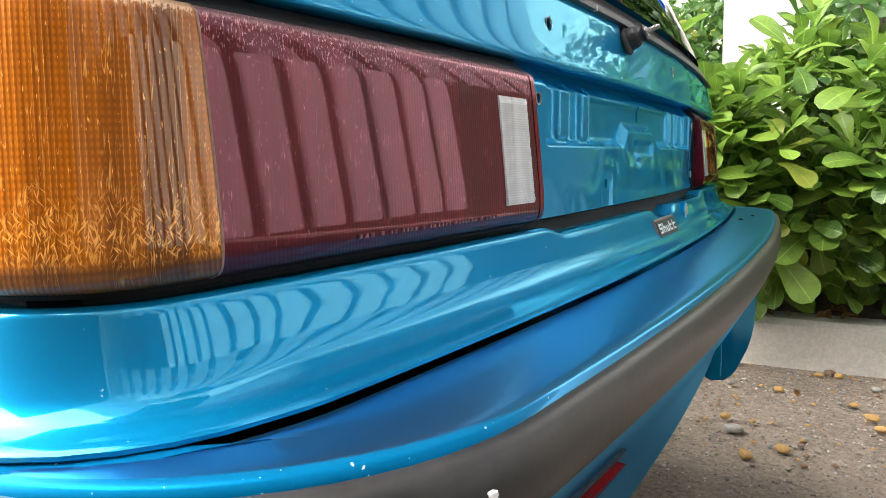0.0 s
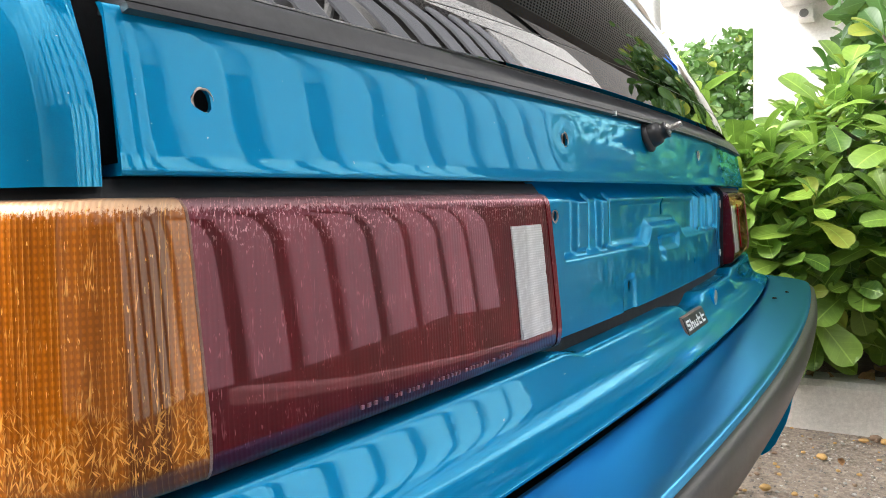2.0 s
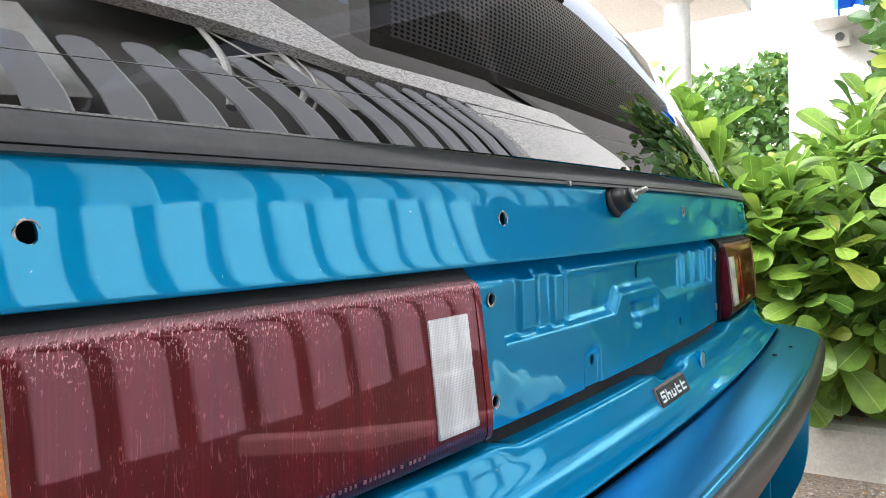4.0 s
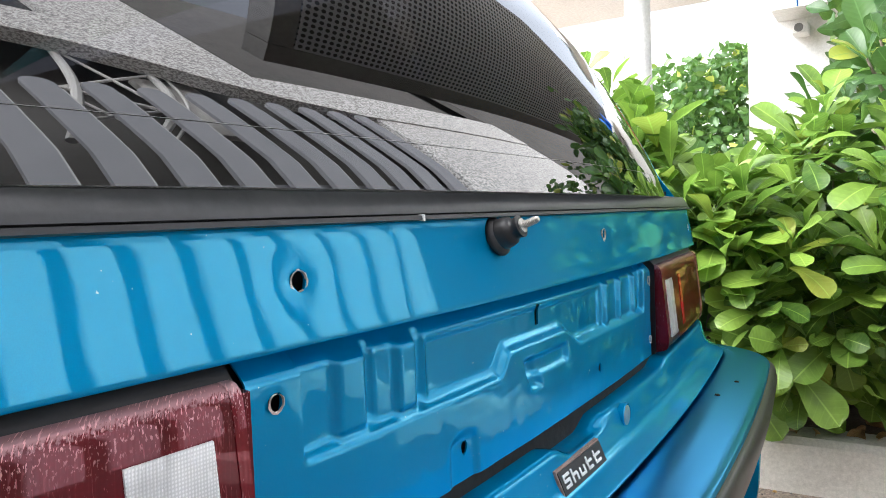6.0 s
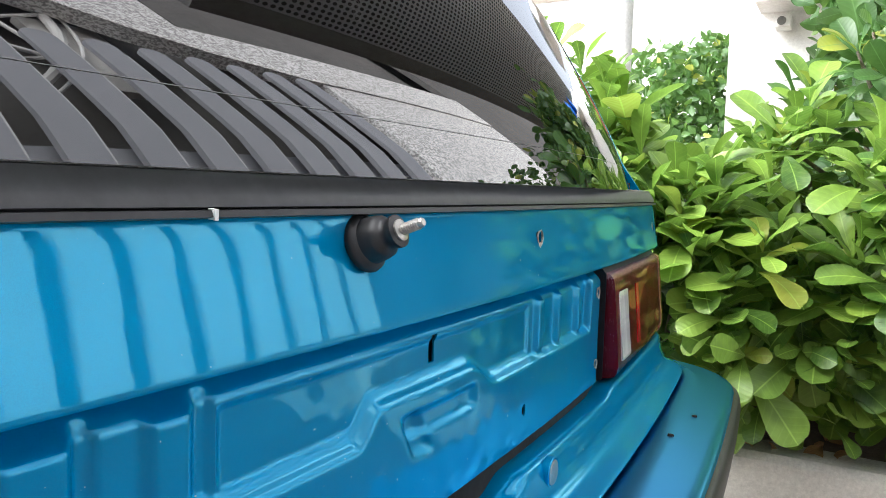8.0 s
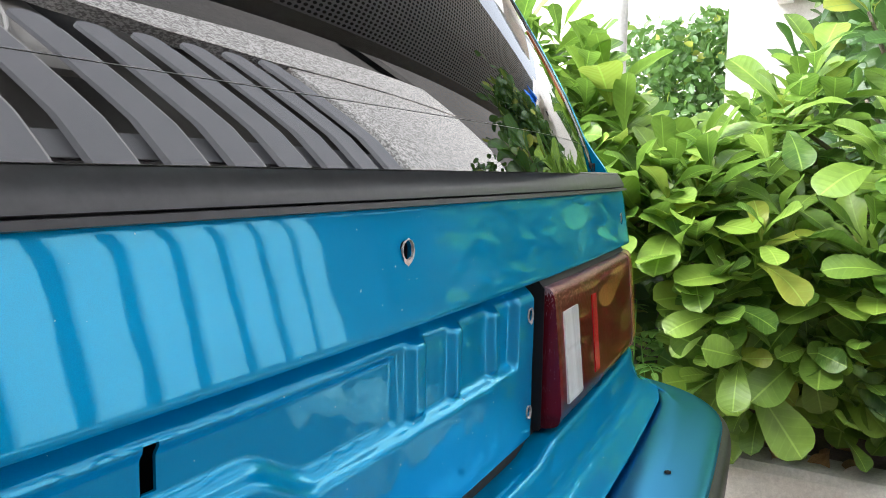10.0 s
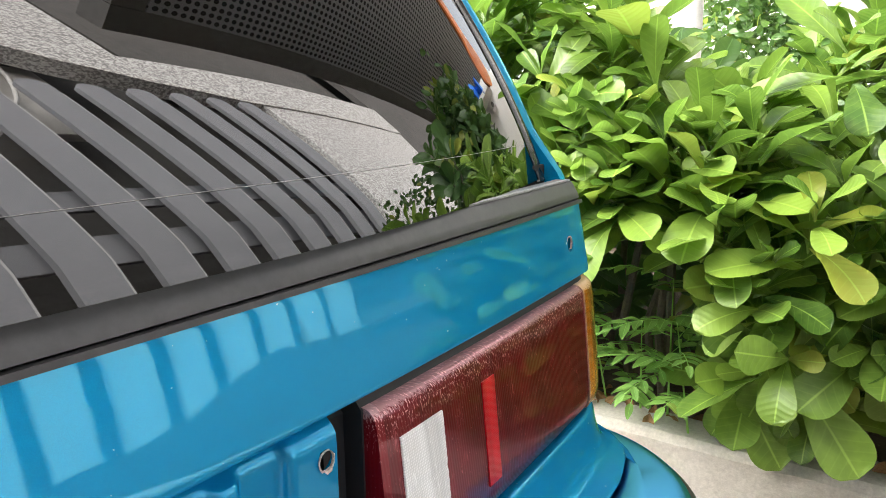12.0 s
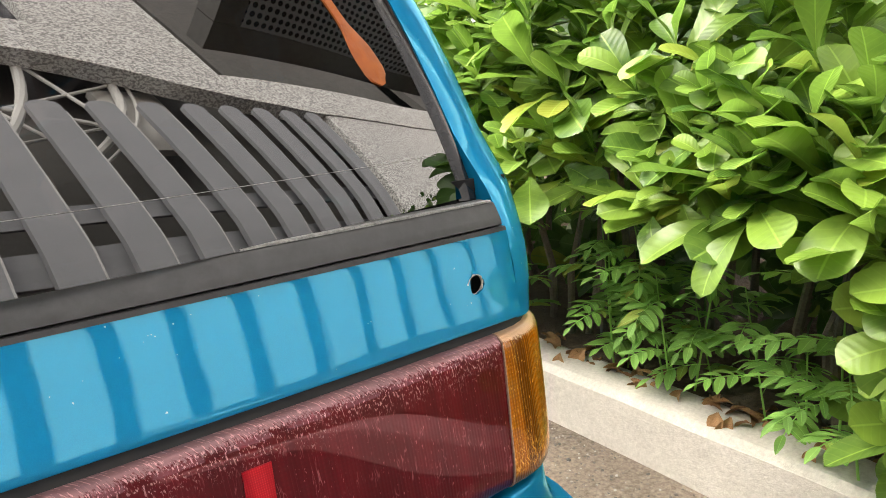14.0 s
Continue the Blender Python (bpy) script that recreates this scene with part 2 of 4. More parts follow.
REDBRIGHT = lens_mat("bright_red_reflector", (0.36, 0.003, 0.012), (0.60, 0.012, 0.025), 4400, 0.1, 0.0, 0.3, 0.4, 0.1, (0.8, 0.1, 0.1), (1.0, 0.5, 0.5))
# Brighter lens red, with light passing through the edge put into the colour.
REDRIM = lens_mat("red_lens_rim", (0.10, 0.0015, 0.005), (0.14, 0.003, 0.008), 2200, 0.5, 0.0, 0.05, 0.1, 0.6, (0.5, 0.2, 0.22), (0.90, 0.44, 0.52), 0.6)
AMBER = lens_mat("amber_lamp_plastic", (0.15, 0.034, 0.0004), (0.56, 0.150, 0.002), 2100, 1.0, 1.0, 0.45, 0.35, 0.8, (1.0, 0.46, 0.09), (1.0, 0.84, 0.66))
CLEAR = lens_mat("white_lamp_plastic", (0.56, 0.56, 0.56), (0.86, 0.86, 0.86), 3600, 0.9, 0.0, 0.5, 0.4, 0.3, (0.85, 0.85, 0.85))
SEAM = rough_mat("pale_lens_seam", (0.16, 0.06, 0.03), (0.40, 0.24, 0.17), 300, 0.4)
EMBOSS = rough_mat("worn_embossing", (0.20, 0.06, 0.07), (0.34, 0.14, 0.15), 300, 0.5)
TINT = glass_mat("tinted_glass", (0.012, 0.012, 0.014), 2.0)
PANE = glass_mat("window_glass", (0.03, 0.035, 0.04), 1.5)
METAL = rough_mat("worn_steel", (0.32, 0.30, 0.27), (0.55, 0.53, 0.5), 90, 0.35, 0.3, 0.0006, 6, 0.9)
BARE = rough_mat("chipped_primer", (0.20, 0.11, 0.06), (0.82, 0.80, 0.76), 330, 0.7, 0.5, 0.001)
BADGERIM = rough_mat("worn_badge_border", (0.16, 0.06, 0.045), (0.42, 0.30, 0.26), 300, 0.4)
GROUND = ground_mat()
KERB = rough_mat("kerb_concrete", (0.49, 0.455, 0.41), (0.65, 0.615, 0.56), 7, 0.9, 0.5, 0.004, 14)
SOIL = rough_mat("planting_soil", (0.07, 0.05, 0.035), (0.16, 0.11, 0.075), 14, 0.95, 0.8, 0.02, 6)
WHITE = rough_mat("white_render", (0.76, 0.76, 0.75), (0.84, 0.84, 0.83), 1.5, 0.85, 0.15, 0.004, 20)
ROUGHCAST = speckle_mat()
STEM = rough_mat("grey_bark", (0.12, 0.095, 0.075), (0.24, 0.20, 0.16), 30, 0.9, 0.7, 0.004, 5)
LEAF = leaf_mat("glossy_leaf", (0.050, 0.128, 0.020), (0.235, 0.365, 0.056), 0.38)
LEAFDEEP = leaf_mat("deep_green_leaf", (0.03, 0.085, 0.02), (0.06, 0.14, 0.03))
# Darker leaf green; inside the hedge it stands in for shade.
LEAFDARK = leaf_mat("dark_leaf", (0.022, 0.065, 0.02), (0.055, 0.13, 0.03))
WEED = leaf_mat("weed_leaf", (0.17, 0.36, 0.08), (0.28, 0.52, 0.12), 0.6)
DRY = rough_mat("dry_leaf", (0.22, 0.10, 0.04), (0.45, 0.26, 0.12), 40, 0.8)
BLUE = rough_mat("blue_tarpaulin", (0.01, 0.12, 0.55), (0.02, 0.2, 0.7), 4, 0.5)
ORANGE = rough_mat("orange_reflection_tone", (0.27, 0.058, 0.004), (0.40, 0.10, 0.008), 8, 0.45)
TYRE = rough_mat("tyre_rubber", (0.012, 0.012, 0.012), (0.025, 0.025, 0.025), 30, 0.85)


# ---- mesh helpers ----
def loft(rows, close=False, caps=False, flip=False):
    """Quads over rows of points. close: each row is a loop. caps: the first and last rows are filled."""
    bm = bmesh.new()
    vs = [[bm.verts.new(p) for p in r] for r in rows]
    n = len(rows[0])
    for a, b in zip(vs, vs[1:]):
        for i in range(n if close else n - 1):
            k = (i + 1) % n
            f = (a[i], a[k], b[k], b[i])
            bm.faces.new(f[::-1] if flip else f)
    if caps:
        bm.faces.new(vs[0])
        bm.faces.new(vs[-1][::-1])
    bmesh.ops.recalc_face_normals(bm, faces=bm.faces[:]) if (close or caps) else None
    return bm


def box_bm(x0, x1, y0, y1, z0, z1, bevel=0.0, bm=None):
    own = bmesh.new()
    bmesh.ops.create_cube(own, size=1)
    for v in own.verts:
        v.co = Vector(((x0 + x1) / 2 + v.co.x * (x1 - x0), (y0 + y1) / 2 + v.co.y * (y1 - y0), (z0 + z1) / 2 + v.co.z * (z1 - z0)))
    if bevel:
        bmesh.ops.bevel(own, geom=own.edges[:], offset=bevel, segments=2, affect="EDGES", profile=0.7)
    return own


def tube_bm(path, radii, n=8, squash=1.0):
    """A round tube along a list of points."""
    rows = []
    pts = [Vector(p) for p in path]
    for i, p in enumerate(pts):
        d = (pts[min(i + 1, len(pts) - 1)] - pts[max(i - 1, 0)]).normalized()
        a = d.cross(Vector((0.31, 0.17, 0.93))).normalized()
        b = d.cross(a)
        r = radii[i] if isinstance(radii, (list, tuple)) else radii
        rows.append([p + r * (math.cos(2 * math.pi * k / n) * a + squash * math.sin(2 * math.pi * k / n) * b) for k in range(n)])
    return loft(rows, close=True, caps=True)


def thing(name, at, label, category, group="", kind=""):
    e = new(name)
    e.location = at
    e.empty_display_size = 0.1
    return tagged(e, label, category, group, kind)


def part(name, bm, material, parent=None, label="", smooth=True):
    """Links a bmesh, given in world places, as one mesh object under a thing or part."""
    me = bpy.data.meshes.new(name)
    bm.to_mesh(me)
    bm.free()
    me.materials.append(material)
    if smooth:
        me.shade_smooth()
        me.set_sharp_from_angle(angle=radians(38))
    ob = new(name, me)
    if parent:
        ob.parent = parent
        root = parent
        while root.parent:
            root = root.parent
        ob.matrix_parent_inverse = Matrix.Translation(root.location).inverted() if not parent.parent else Matrix.Identity(4)
    if label:
        ob["label"] = label
    return ob


class Plan:
    """The car's outline seen from above: a shallow arc at the rear, rounded corners and straight sides."""

    def __init__(self, w, y0, k, r, depth=0.9):
        xe = w - r
        for _ in range(20):
            a0 = math.atan(2 * k * xe)
            xe = w - r * (1 - math.sin(a0))
        pts = [(xe * i / 60, y0 + k * (xe * i / 60) ** 2) for i in range(61)]
        cx, cy = xe - r * math.sin(a0), pts[-1][1] + r * math.cos(a0)
        for i in range(1, 19):
            a = a0 + (math.pi / 2 - a0) * i / 18
            pts.append((cx + r * math.sin(a), cy - r * math.cos(a)))
        for i in range(1, 30):
            pts.append((w, cy + (depth - cy) * i / 29))
        self.p = np.array(pts)
        seg = np.linalg.norm(np.diff(self.p, axis=0), axis=1)
        self.s = np.r_[0, np.cumsum(seg)]

    def at(self, s, off, z):
        g = 1 if s >= 0 else -1
        a = abs(s)
        x, y = np.interp(a, self.s, self.p[:, 0]), np.interp(a, self.s, self.p[:, 1])
        e = 0.004
        t = np.array([np.interp(a + e, self.s, self.p[:, 0]) - np.interp(a - e, self.s, self.p[:, 0]),
                      np.interp(a + e, self.s, self.p[:, 1]) - np.interp(a - e, self.s, self.p[:, 1])])
        if a < e:
            t = np.array([1.0, 0.0])
        t /= np.linalg.norm(t)
        return Vector((g * (x + t[1] * off), y - t[0] * off, z))

    def sweep(self, s0, s1, profile, step=0.012, ends=0.0):
        """A closed profile of (offset, height) drawn along the outline."""
        n = max(2, int(abs(s1 - s0) / step))
        rows = [[self.at(s0 + (s1 - s0) * i / n, o, z) for o, z in profile] for i in range(n + 1)]
        return loft(rows, close=True, caps=True)


def smooth_profile(pts, n=4):
    """Rounds an open run of (offset, height) points."""
    out = [pts[0]]
    for a, b, c in zip(pts, pts[1:], pts[2:]):
        for i in range(1, n):
            t = i / n
            p0 = ((a[0] + b[0]) / 2, (a[1] + b[1]) / 2)
            p2 = ((b[0] + c[0]) / 2, (b[1] + c[1]) / 2)
            out.append(tuple((1 - t) ** 2 * p0[k] + 2 * t * (1 - t) * b[k] + t * t * p2[k] for k in (0, 1)))
    out.append(pts[-1])
    return out


def soft(a, b, t):
    t = min(1.0, max(0.0, (t - a) / (b - a)))
    return t * t * (3 - 2 * t)


def bar(t, a, b, e):
    return soft(a - e, a + e, t) * (1 - soft(b - e, b + e, t))


BODY = Plan(0.748, -0.034, 0.075, 0.052)
BUMP = Plan(0.785, -0.165, 0.08, 0.17)


def drilled(bm, holes, deep=0.03):
    """The mesh with round or square holes cut through it along y. holes: x, y, z, half width, half height, corners."""
    cut = bmesh.new()
    for x, y, z, hw, hh, n in holes:
        ring = []
        for k in range(n):
            a = 2 * math.pi * (k + 0.5) / n
            q = 1.4142 if n == 4 else 1.0 + 0.12 * math.sin(3 * a + x * 40)
            ring.append((x + hw * q * math.cos(a), z + hh * q * math.sin(a)))
        a = [cut.verts.new((px, y - deep, pz)) for px, pz in ring]
        b = [cut.verts.new((px, y + deep, pz)) for px, pz in ring]
        for k in range(n):
            cut.faces.new((a[k], a[(k + 1) % n], b[(k + 1) % n], b[k]))
        cut.faces.new(a[::-1])
        cut.faces.new(b)
    bmesh.ops.recalc_face_normals(cut, faces=cut.faces[:])
    obs = []
    for m in (bm, cut):
        me = bpy.data.meshes.new("work")
        m.to_mesh(me)
        m.free()
        obs.append(new("work", me))
    mod = obs[0].modifiers.new("cut", "BOOLEAN")
    mod.operation, mod.object, mod.solver = "DIFFERENCE", obs[1], "EXACT"
    bpy.context.view_layer.update()
    got = obs[0].evaluated_get(bpy.context.evaluated_depsgraph_get()).to_mesh()
    out = bmesh.new()
    out.from_mesh(got)
    for o in obs:
        me = o.data
        bpy.data.objects.remove(o)
        bpy.data.meshes.remove(me)
    return out


# ---- ground, kerb and planting bed ----
def ground_sheet():
    xs = [-400, -60, -20, -8] + [-4 + 0.25 * i for i in range(40)] + [8, 20, 60, 400]
    rows = []
    for y in [-400, -60, -20, -6] + [-3 + 0.25 * i for i in range(40)] + [9, 20, 60, 400]:
        rows.append([(x, y, 0.012 * (noise.noise((x * 1.3, y * 1.3, 0)) - 0.2) if abs(x) < 6 and abs(y) < 6 else 0.0) for x in xs])
    return loft(rows)


tagged(part("ground", ground_sheet(), GROUND), "grey-brown gritty earth and worn asphalt ground", "ground", kind="structure")


# Unseen dark sheet added so the paint's lower half mirrors less bright ground.
DARKGROUND = rough_mat("dark_ground", (0.035, 0.034, 0.033), (0.065, 0.063, 0.06), 3, 0.9, 0.6, 0.006, 40)
apron = [[(x, y, 0.014 + 0.004 * noise.noise((x, y, 4.0))) for x in [-9 + 0.5 * i for i in range(48)]] for y in (-5.9, -5.4, -4.6, -3.8, -3.0, -2.2, -1.6, -1.2, -0.95)]
tagged(part("dark_apron", loft(apron), DARKGROUND), "unseen dark ground sheet added behind the parked car", "road", kind="structure")


def kerb_stone(y0, y1):
    prof = smooth_profile([(1.70, -0.05), (1.695, 0.152), (1.715, 0.165), (1.86, 0.168), (1.875, 0.10), (1.875, -0.05)], 3)
    rows = []
    n = 120
    for i in range(n + 1):
        y = y0 + (y1 - y0) * i / n
        rows.append([(x + 0.004 * noise.noise((x * 3, y * 4, z * 5)), y, z + 0.004 * noise.noise((x * 4, y * 5, 2.0))) for x, z in prof])
    return loft(rows, close=True, caps=True)


tagged(part("kerb", kerb_stone(-4.3, 6.7), KERB), "pale weathered concrete kerb along a planting bed", "kerb", kind="structure")


def bed():
    rows = []
    for j in range(45):
        y = -4.3 + 11 * j / 44
        rows.append([(1.86 + 0.12 * i, y, 0.15 + 0.03 * noise.noise((i * 0.7, y * 3, 0)) + 0.01 * i) for i in range(22)])
    return loft(rows)


tagged(part("planting_bed", bed(), SOIL), "dark soil of the planting bed behind the kerb", "soil", kind="structure")

# ---- the car ----
car = thing("car", (0, 1.9, 0), "teal metallic estate car with its tailgate trim missing", "car")

gate_outer = smooth_profile([(-0.014, 0.852), (-0.0066, 0.8505), (-0.0041, 0.8470), (-0.0022, 0.836), (0.0013, 0.815), (0.0047, 0.796), (0.0067, 0.7845), (0.0061, 0.7822), (0.0020, 0.7818), (-0.03, 0.783)])
gate = BODY.sweep(-0.7125, 0.7125, gate_outer + [(-0.03, 0.787), (0.0026, 0.787), (-0.0006, 0.815), (-0.0070, 0.845)], 0.006)
GATE_HOLES = [(-0.673, 0.8145, 0.0050), (-0.324, 0.817, 0.0057), (0.148, 0.824, 0.0055), (0.673, 0.814, 0.0068)]
for v in gate.verts:
    # the sheet is wavy, and dented round the screw holes
    x, z = v.co.x, v.co.z
    push = 0.00028 * noise.noise((x * 9, z * 16, 5.0)) * soft(-0.55, -0.25, x)
    for hx, hz, r in GATE_HOLES[1:3]:
        d = math.hypot(x - hx, z - hz)
        push += (0.00035 if hx < 0 else 0.0002) * math.exp(-(d / 0.016) ** 2)
    v.co.y += push
gate = drilled(gate, [(x, BODY.at(x, 0, 0).y, z, r, r, 14) for x, z, r in GATE_HOLES])
tailgate = part("tailgate_panel", gate, PAINT, car, "teal painted tailgate panel with bare screw holes")


def rim_bm(x, z, r, off, seed, wide=1.12):
    """A ragged flake of bare primer round a hole."""
    rnd = random.Random(seed)
    n = 28
    rows = []
    c = BODY.at(x, off, z)
    d = (BODY.at(x + 0.01, off, z) - BODY.at(x - 0.01, off, z)).normalized()
    nrm = Vector((d.y, -d.x, 0))
    lobe = rnd.uniform(3.6, 4.9)
    jag = []
    for k in range(n):
        a = 2 * math.pi * k / n
        near = max(0.0, math.cos(a - lobe)) ** 3
        jag.append(wide - 0.13 + rnd.uniform(-0.10, 0.20) + near * rnd.uniform(0.1, 0.5))
    jag = [(jag[k - 1] + 5 * jag[k] + jag[(k + 1) % n]) / 7 for k in range(n)]
    for q, h in ((0.97, -0.0012), (0.99, 0.0004), (1.02, 0.0005), (None, 0.0003)):
        row = []
        for k in range(n):
            a = 2 * math.pi * k / n
            m = jag[k] if q is None else min(q, jag[k])
            row.append(c + d * (r * m * math.cos(a)) + Vector((0, 0, r * m * math.sin(a))) + nrm * h)
        rows.append(row)
    return loft(rows, close=True)


for i, (x, z, r) in enumerate(GATE_HOLES):
    part("chipped_rim", rim_bm(x, z, r, 0.0009, i, 1.2), BARE, tailgate, "bare primer round a screw hole")

# stamped panel between the lamps
def stamped(x, z):
    """Offset of the stamped sheet from the outline."""
    mid = bar(x, -0.322, 0.318, 0.003)
    lower = 0.7185 + 0.0185 * soft(-0.104, -0.082, x) * (1 - soft(0.030, 0.076, x))
    off = 0.003 - 0.0075 * mid * soft(lower - 0.004, lower + 0.005, z)
    tall = bar(z, 0.722, 0.768, 0.004)
    for a, b, d in ((-0.292, -0.266, 0.0055), (-0.234, -0.213, 0.0055), (0.164, 0.181, 0.0045), (0.215, 0.228, 0.005), (0.276, 0.290, 0.0055)):
        off += d * bar(x, a, b, 0.0035) * tall
    for a, b in ((-0.263, -0.255), (-0.209, -0.200)):
        off -= 0.0035 * bar(x, a, b, 0.0025) * bar(z, 0.724, 0.772, 0.003)
    off -= 0.0022 * bar(x, -0.196, 0.150, 0.003) * bar(z, lower + 0.006, 0.763, 0.0025)
    off -= 0.004 * bar(x, -0.050, 0.036, 0.004) * bar(z, 0.708, 0.7225, 0.0035)
    off -= 0.004 * bar(x + (z - 0.7) * 0.5, -0.048, -0.028, 0.005) * bar(z, 0.696, 0.7225, 0.004)
    off += 0.0006 * noise.noise((x * 20, z * 18, 3.0)) + 0.00025 * noise.noise((x * 60, z * 50, 1.0)) + 0.0005 * noise.noise((x * 34, z * 20, 8.0)) * bar(z, 0.722, 0.772, 0.006)
    off -= 0.0025 * bar(x, -0.180, -0.144, 0.004) * (1 - soft(0.684, 0.693, z + 12.0 * (x + 0.162) ** 2))
    off -= 0.016 * soft(0.765, 0.787, z)
    return off


def stamped_sheet():
    nx, nz = 400, 104
    rows = []
    for j in range(nz + 1):
        z = 0.654 + 0.136 * j / nz
        rows.append([BODY.at(-0.362 + 0.714 * i / nx, stamped(-0.362 + 0.714 * i / nx, z) - 0.004, z) for i in range(nx + 1)])
    loops = [r + [Vector((v.x, v.y + 0.0016, v.z)) for v in reversed(r)] for r in rows]
    return loft(loops, close=True, caps=True)


PANEL_HOLES = [(-0.159, 0.678, 0.0042, 0.0055, 10), (0.128, 0.681, 0.004, 0.005, 10), (-0.341, 0.676, 0.0048, 0.0055, 10),
               (-0.343, 0.755, 0.0048, 0.0055, 10), (0.343, 0.755, 0.0055, 0.006, 10), (0.345, 0.676, 0.005, 0.0055, 10),
               (-0.012, 0.757, 0.0035, 0.0095, 4)]
sheet = part("stamped_panel", drilled(stamped_sheet(), [(x, BODY.at(x, -0.01, 0).y, z, a, b, n) for x, z, a, b, n in PANEL_HOLES]), PAINT, car, "stamped teal sheet left bare by the missing trim")
for i, (x, z, a, b, n) in enumerate(PANEL_HOLES[2:6]):
    part("chipped_rim", rim_bm(x, z, a, stamped(x, z) - 0.003, 20 + i, 1.15), BARE, sheet, "rust and primer round a screw hole")

# Black backing added so the holes and seams stay dark.
inner = BODY.sweep(-0.80, 0.80, [(-0.045, 0.60), (-0.045, 0.87), (-0.055, 0.87), (-0.055, 0.60)], 0.05)
part("panel_backing", inner, DARK, car)

# black strip under the rear window
strip_outer = smooth_profile([(-0.016, 0.8485), (-0.0005, 0.8505), (-0.003, 0.856), (-0.0075, 0.8635), (-0.009, 0.8662), (-0.013, 0.8675), (-0.024, 0.8675)], 3)
strip = part("window_strip", BODY.sweep(-0.704, 0.704, strip_outer + [(-0.026, 0.85)]), RUBBER, car, "dull black strip under the rear window")
LIP = rough_mat("pale_worn_lip", (0.06, 0.06, 0.06), (0.26, 0.26, 0.255), 130, 0.4, 0.4, 0.001, 4)
part("strip_lip", BODY.sweep(-0.702, 0.702, [(-0.0135, 0.8660), (-0.0098, 0.8668), (-0.0102, 0.8680), (-0.0135, 0.8684)]), LIP, strip, "pale worn upper lip")
part("strip_bead", BODY.sweep(-0.705, 0.705, [(-0.004, 0.8465), (0.0015, 0.8475), (0.0005, 0.8503), (-0.006, 0.8505)]), BLACK, strip)


# rear window
def window_y(x, z):
    """The glass: curved across and up, more tightly towards its sides."""
    h = z - 0.869
    u = (x / 0.65) ** 2
    v = min(h, 0.25) / 0.12
    y = -0.035 + 0.09 * x * x + 0.13 * x ** 6 + 0.42 * h + 0.75 * h * h
    y += 0.001 * v * (-10.52 + 8.83 * v - 2.65 * v * v)
    y += 0.001 * u * (-22.09 + 17.75 * v + 4.81 * v * v - 2.83 * v ** 3)
    y += 0.001 * u * u * (69.41 - 20.77 * v - 10.85 * v * v - 1.57 * v ** 3)
    y += 0.001 * u ** 3 * (-30.38 + 5.86 * v + 2.87 * v * v + 4.48 * v ** 3)
    return y


def window_half(z):
    return 0.708 - 0.16 * (z - 0.869) - 0.25 * (z - 0.869) ** 2


def window_bm(z0, z1, inset, back, nz=30, nx=60):
    rows = []
    for j in range(nz + 1):
        z = z0 + (z1 - z0) * j / nz
        w = window_half(z) - inset
        rows.append([(w * (2 * i / nx - 1), window_y(w * (2 * i / nx - 1), z) + back, z) for i in range(nx + 1)])
    bm = loft(rows)
    return bm


TOP = 1.30


def reflection_bm():
    """A reflection drawn as a thin strip down the glass, ending in a rounded, wider tab."""
    rows = []
    for i in range(17):
        t = i / 16
        x, z = 0.614 + 0.034 * t, 1.030 - 0.078 * t
        w = 0.0042 + 0.0062 * soft(0.4, 0.75, t)
        if t > 0.86:
            w *= math.sqrt(max(0.05, 1 - ((t - 0.86) / 0.14) ** 2))
        across = Vector((0.94, 0, 0.34))
        row = []
        for q, h in ((-1, 0.0002), (-0.8, 0.0016), (0.8, 0.0016), (1, 0.0002)):
            px, pz = x + across.x * w * q, z + across.z * w * q
            row.append((px, window_y(px, pz) - h, pz))
        rows.append(row)
    return loft(rows, close=True, caps=True)


rear_window = part("rear_window", window_bm(0.867, TOP, 0.012, 0.0), TINT, car, "black tinted rear window mirroring a building")
rear_window.visible_shadow = False


def frame_bm(s):
    """The black seal along one side of the window."""
    rows = []
    for j in range(31):
        z = 0.865 + (TOP - 0.865) * j / 30
        w = window_half(z)
        prof = [(-0.016, 0.004), (-0.015, -0.003), (-0.006, -0.005), (0.001, -0.003), (0.003, 0.006)]
        rows.append([(s * (w + dx), window_y(w, z) + dy, z) for dx, dy in prof])
    bm = loft(rows, close=True, caps=True)
    return bm


for s in (-1, 1):
    part("window_seal", frame_bm(s), GLOSSBLACK, rear_window)


def side_half(z):
    return 0.752 + 0.010 * soft(0.78, 0.92, z) - 0.20 * max(0, z - 0.88) - 0.08 * max(0, z - 1.0)


def pillar_bm(s):
    """Corner post from beside the window round to the side of the car."""
    rows = []
    for j in range(41):
        z = 0.778 + (TOP + 0.02 - 0.778) * j / 40
        base = BODY.at(0.718, 0, 0).y
        k = soft(0.80, 0.92, z)
        x0 = 0.7160 * (1 - k) + (window_half(z) + 0.003) * k
        up = max(z, 0.869)
        y0 = base * (1 - k) + window_y(window_half(up), up) * k
        xs = side_half(z)
        y0 -= 0.002 * k
        y1 = y0 + 0.05 + 0.04 * soft(0.95, 1.2, z)
        row = [(x0 - 0.003, y0 + 0.02), (x0, y0)]
        for i in range(1, 11):
            a = math.pi / 2 * i / 10
            row.append((x0 + (xs - x0) * math.sin(a), y0 + (y1 - y0) * (1 - math.cos(a))))
        row += [(xs, y1 + (0.55 - y1) * i / 5) for i in range(1, 6)]
        rows.append([(s * x, y, z) for x, y in row])
    return loft(rows, flip=(s < 0))


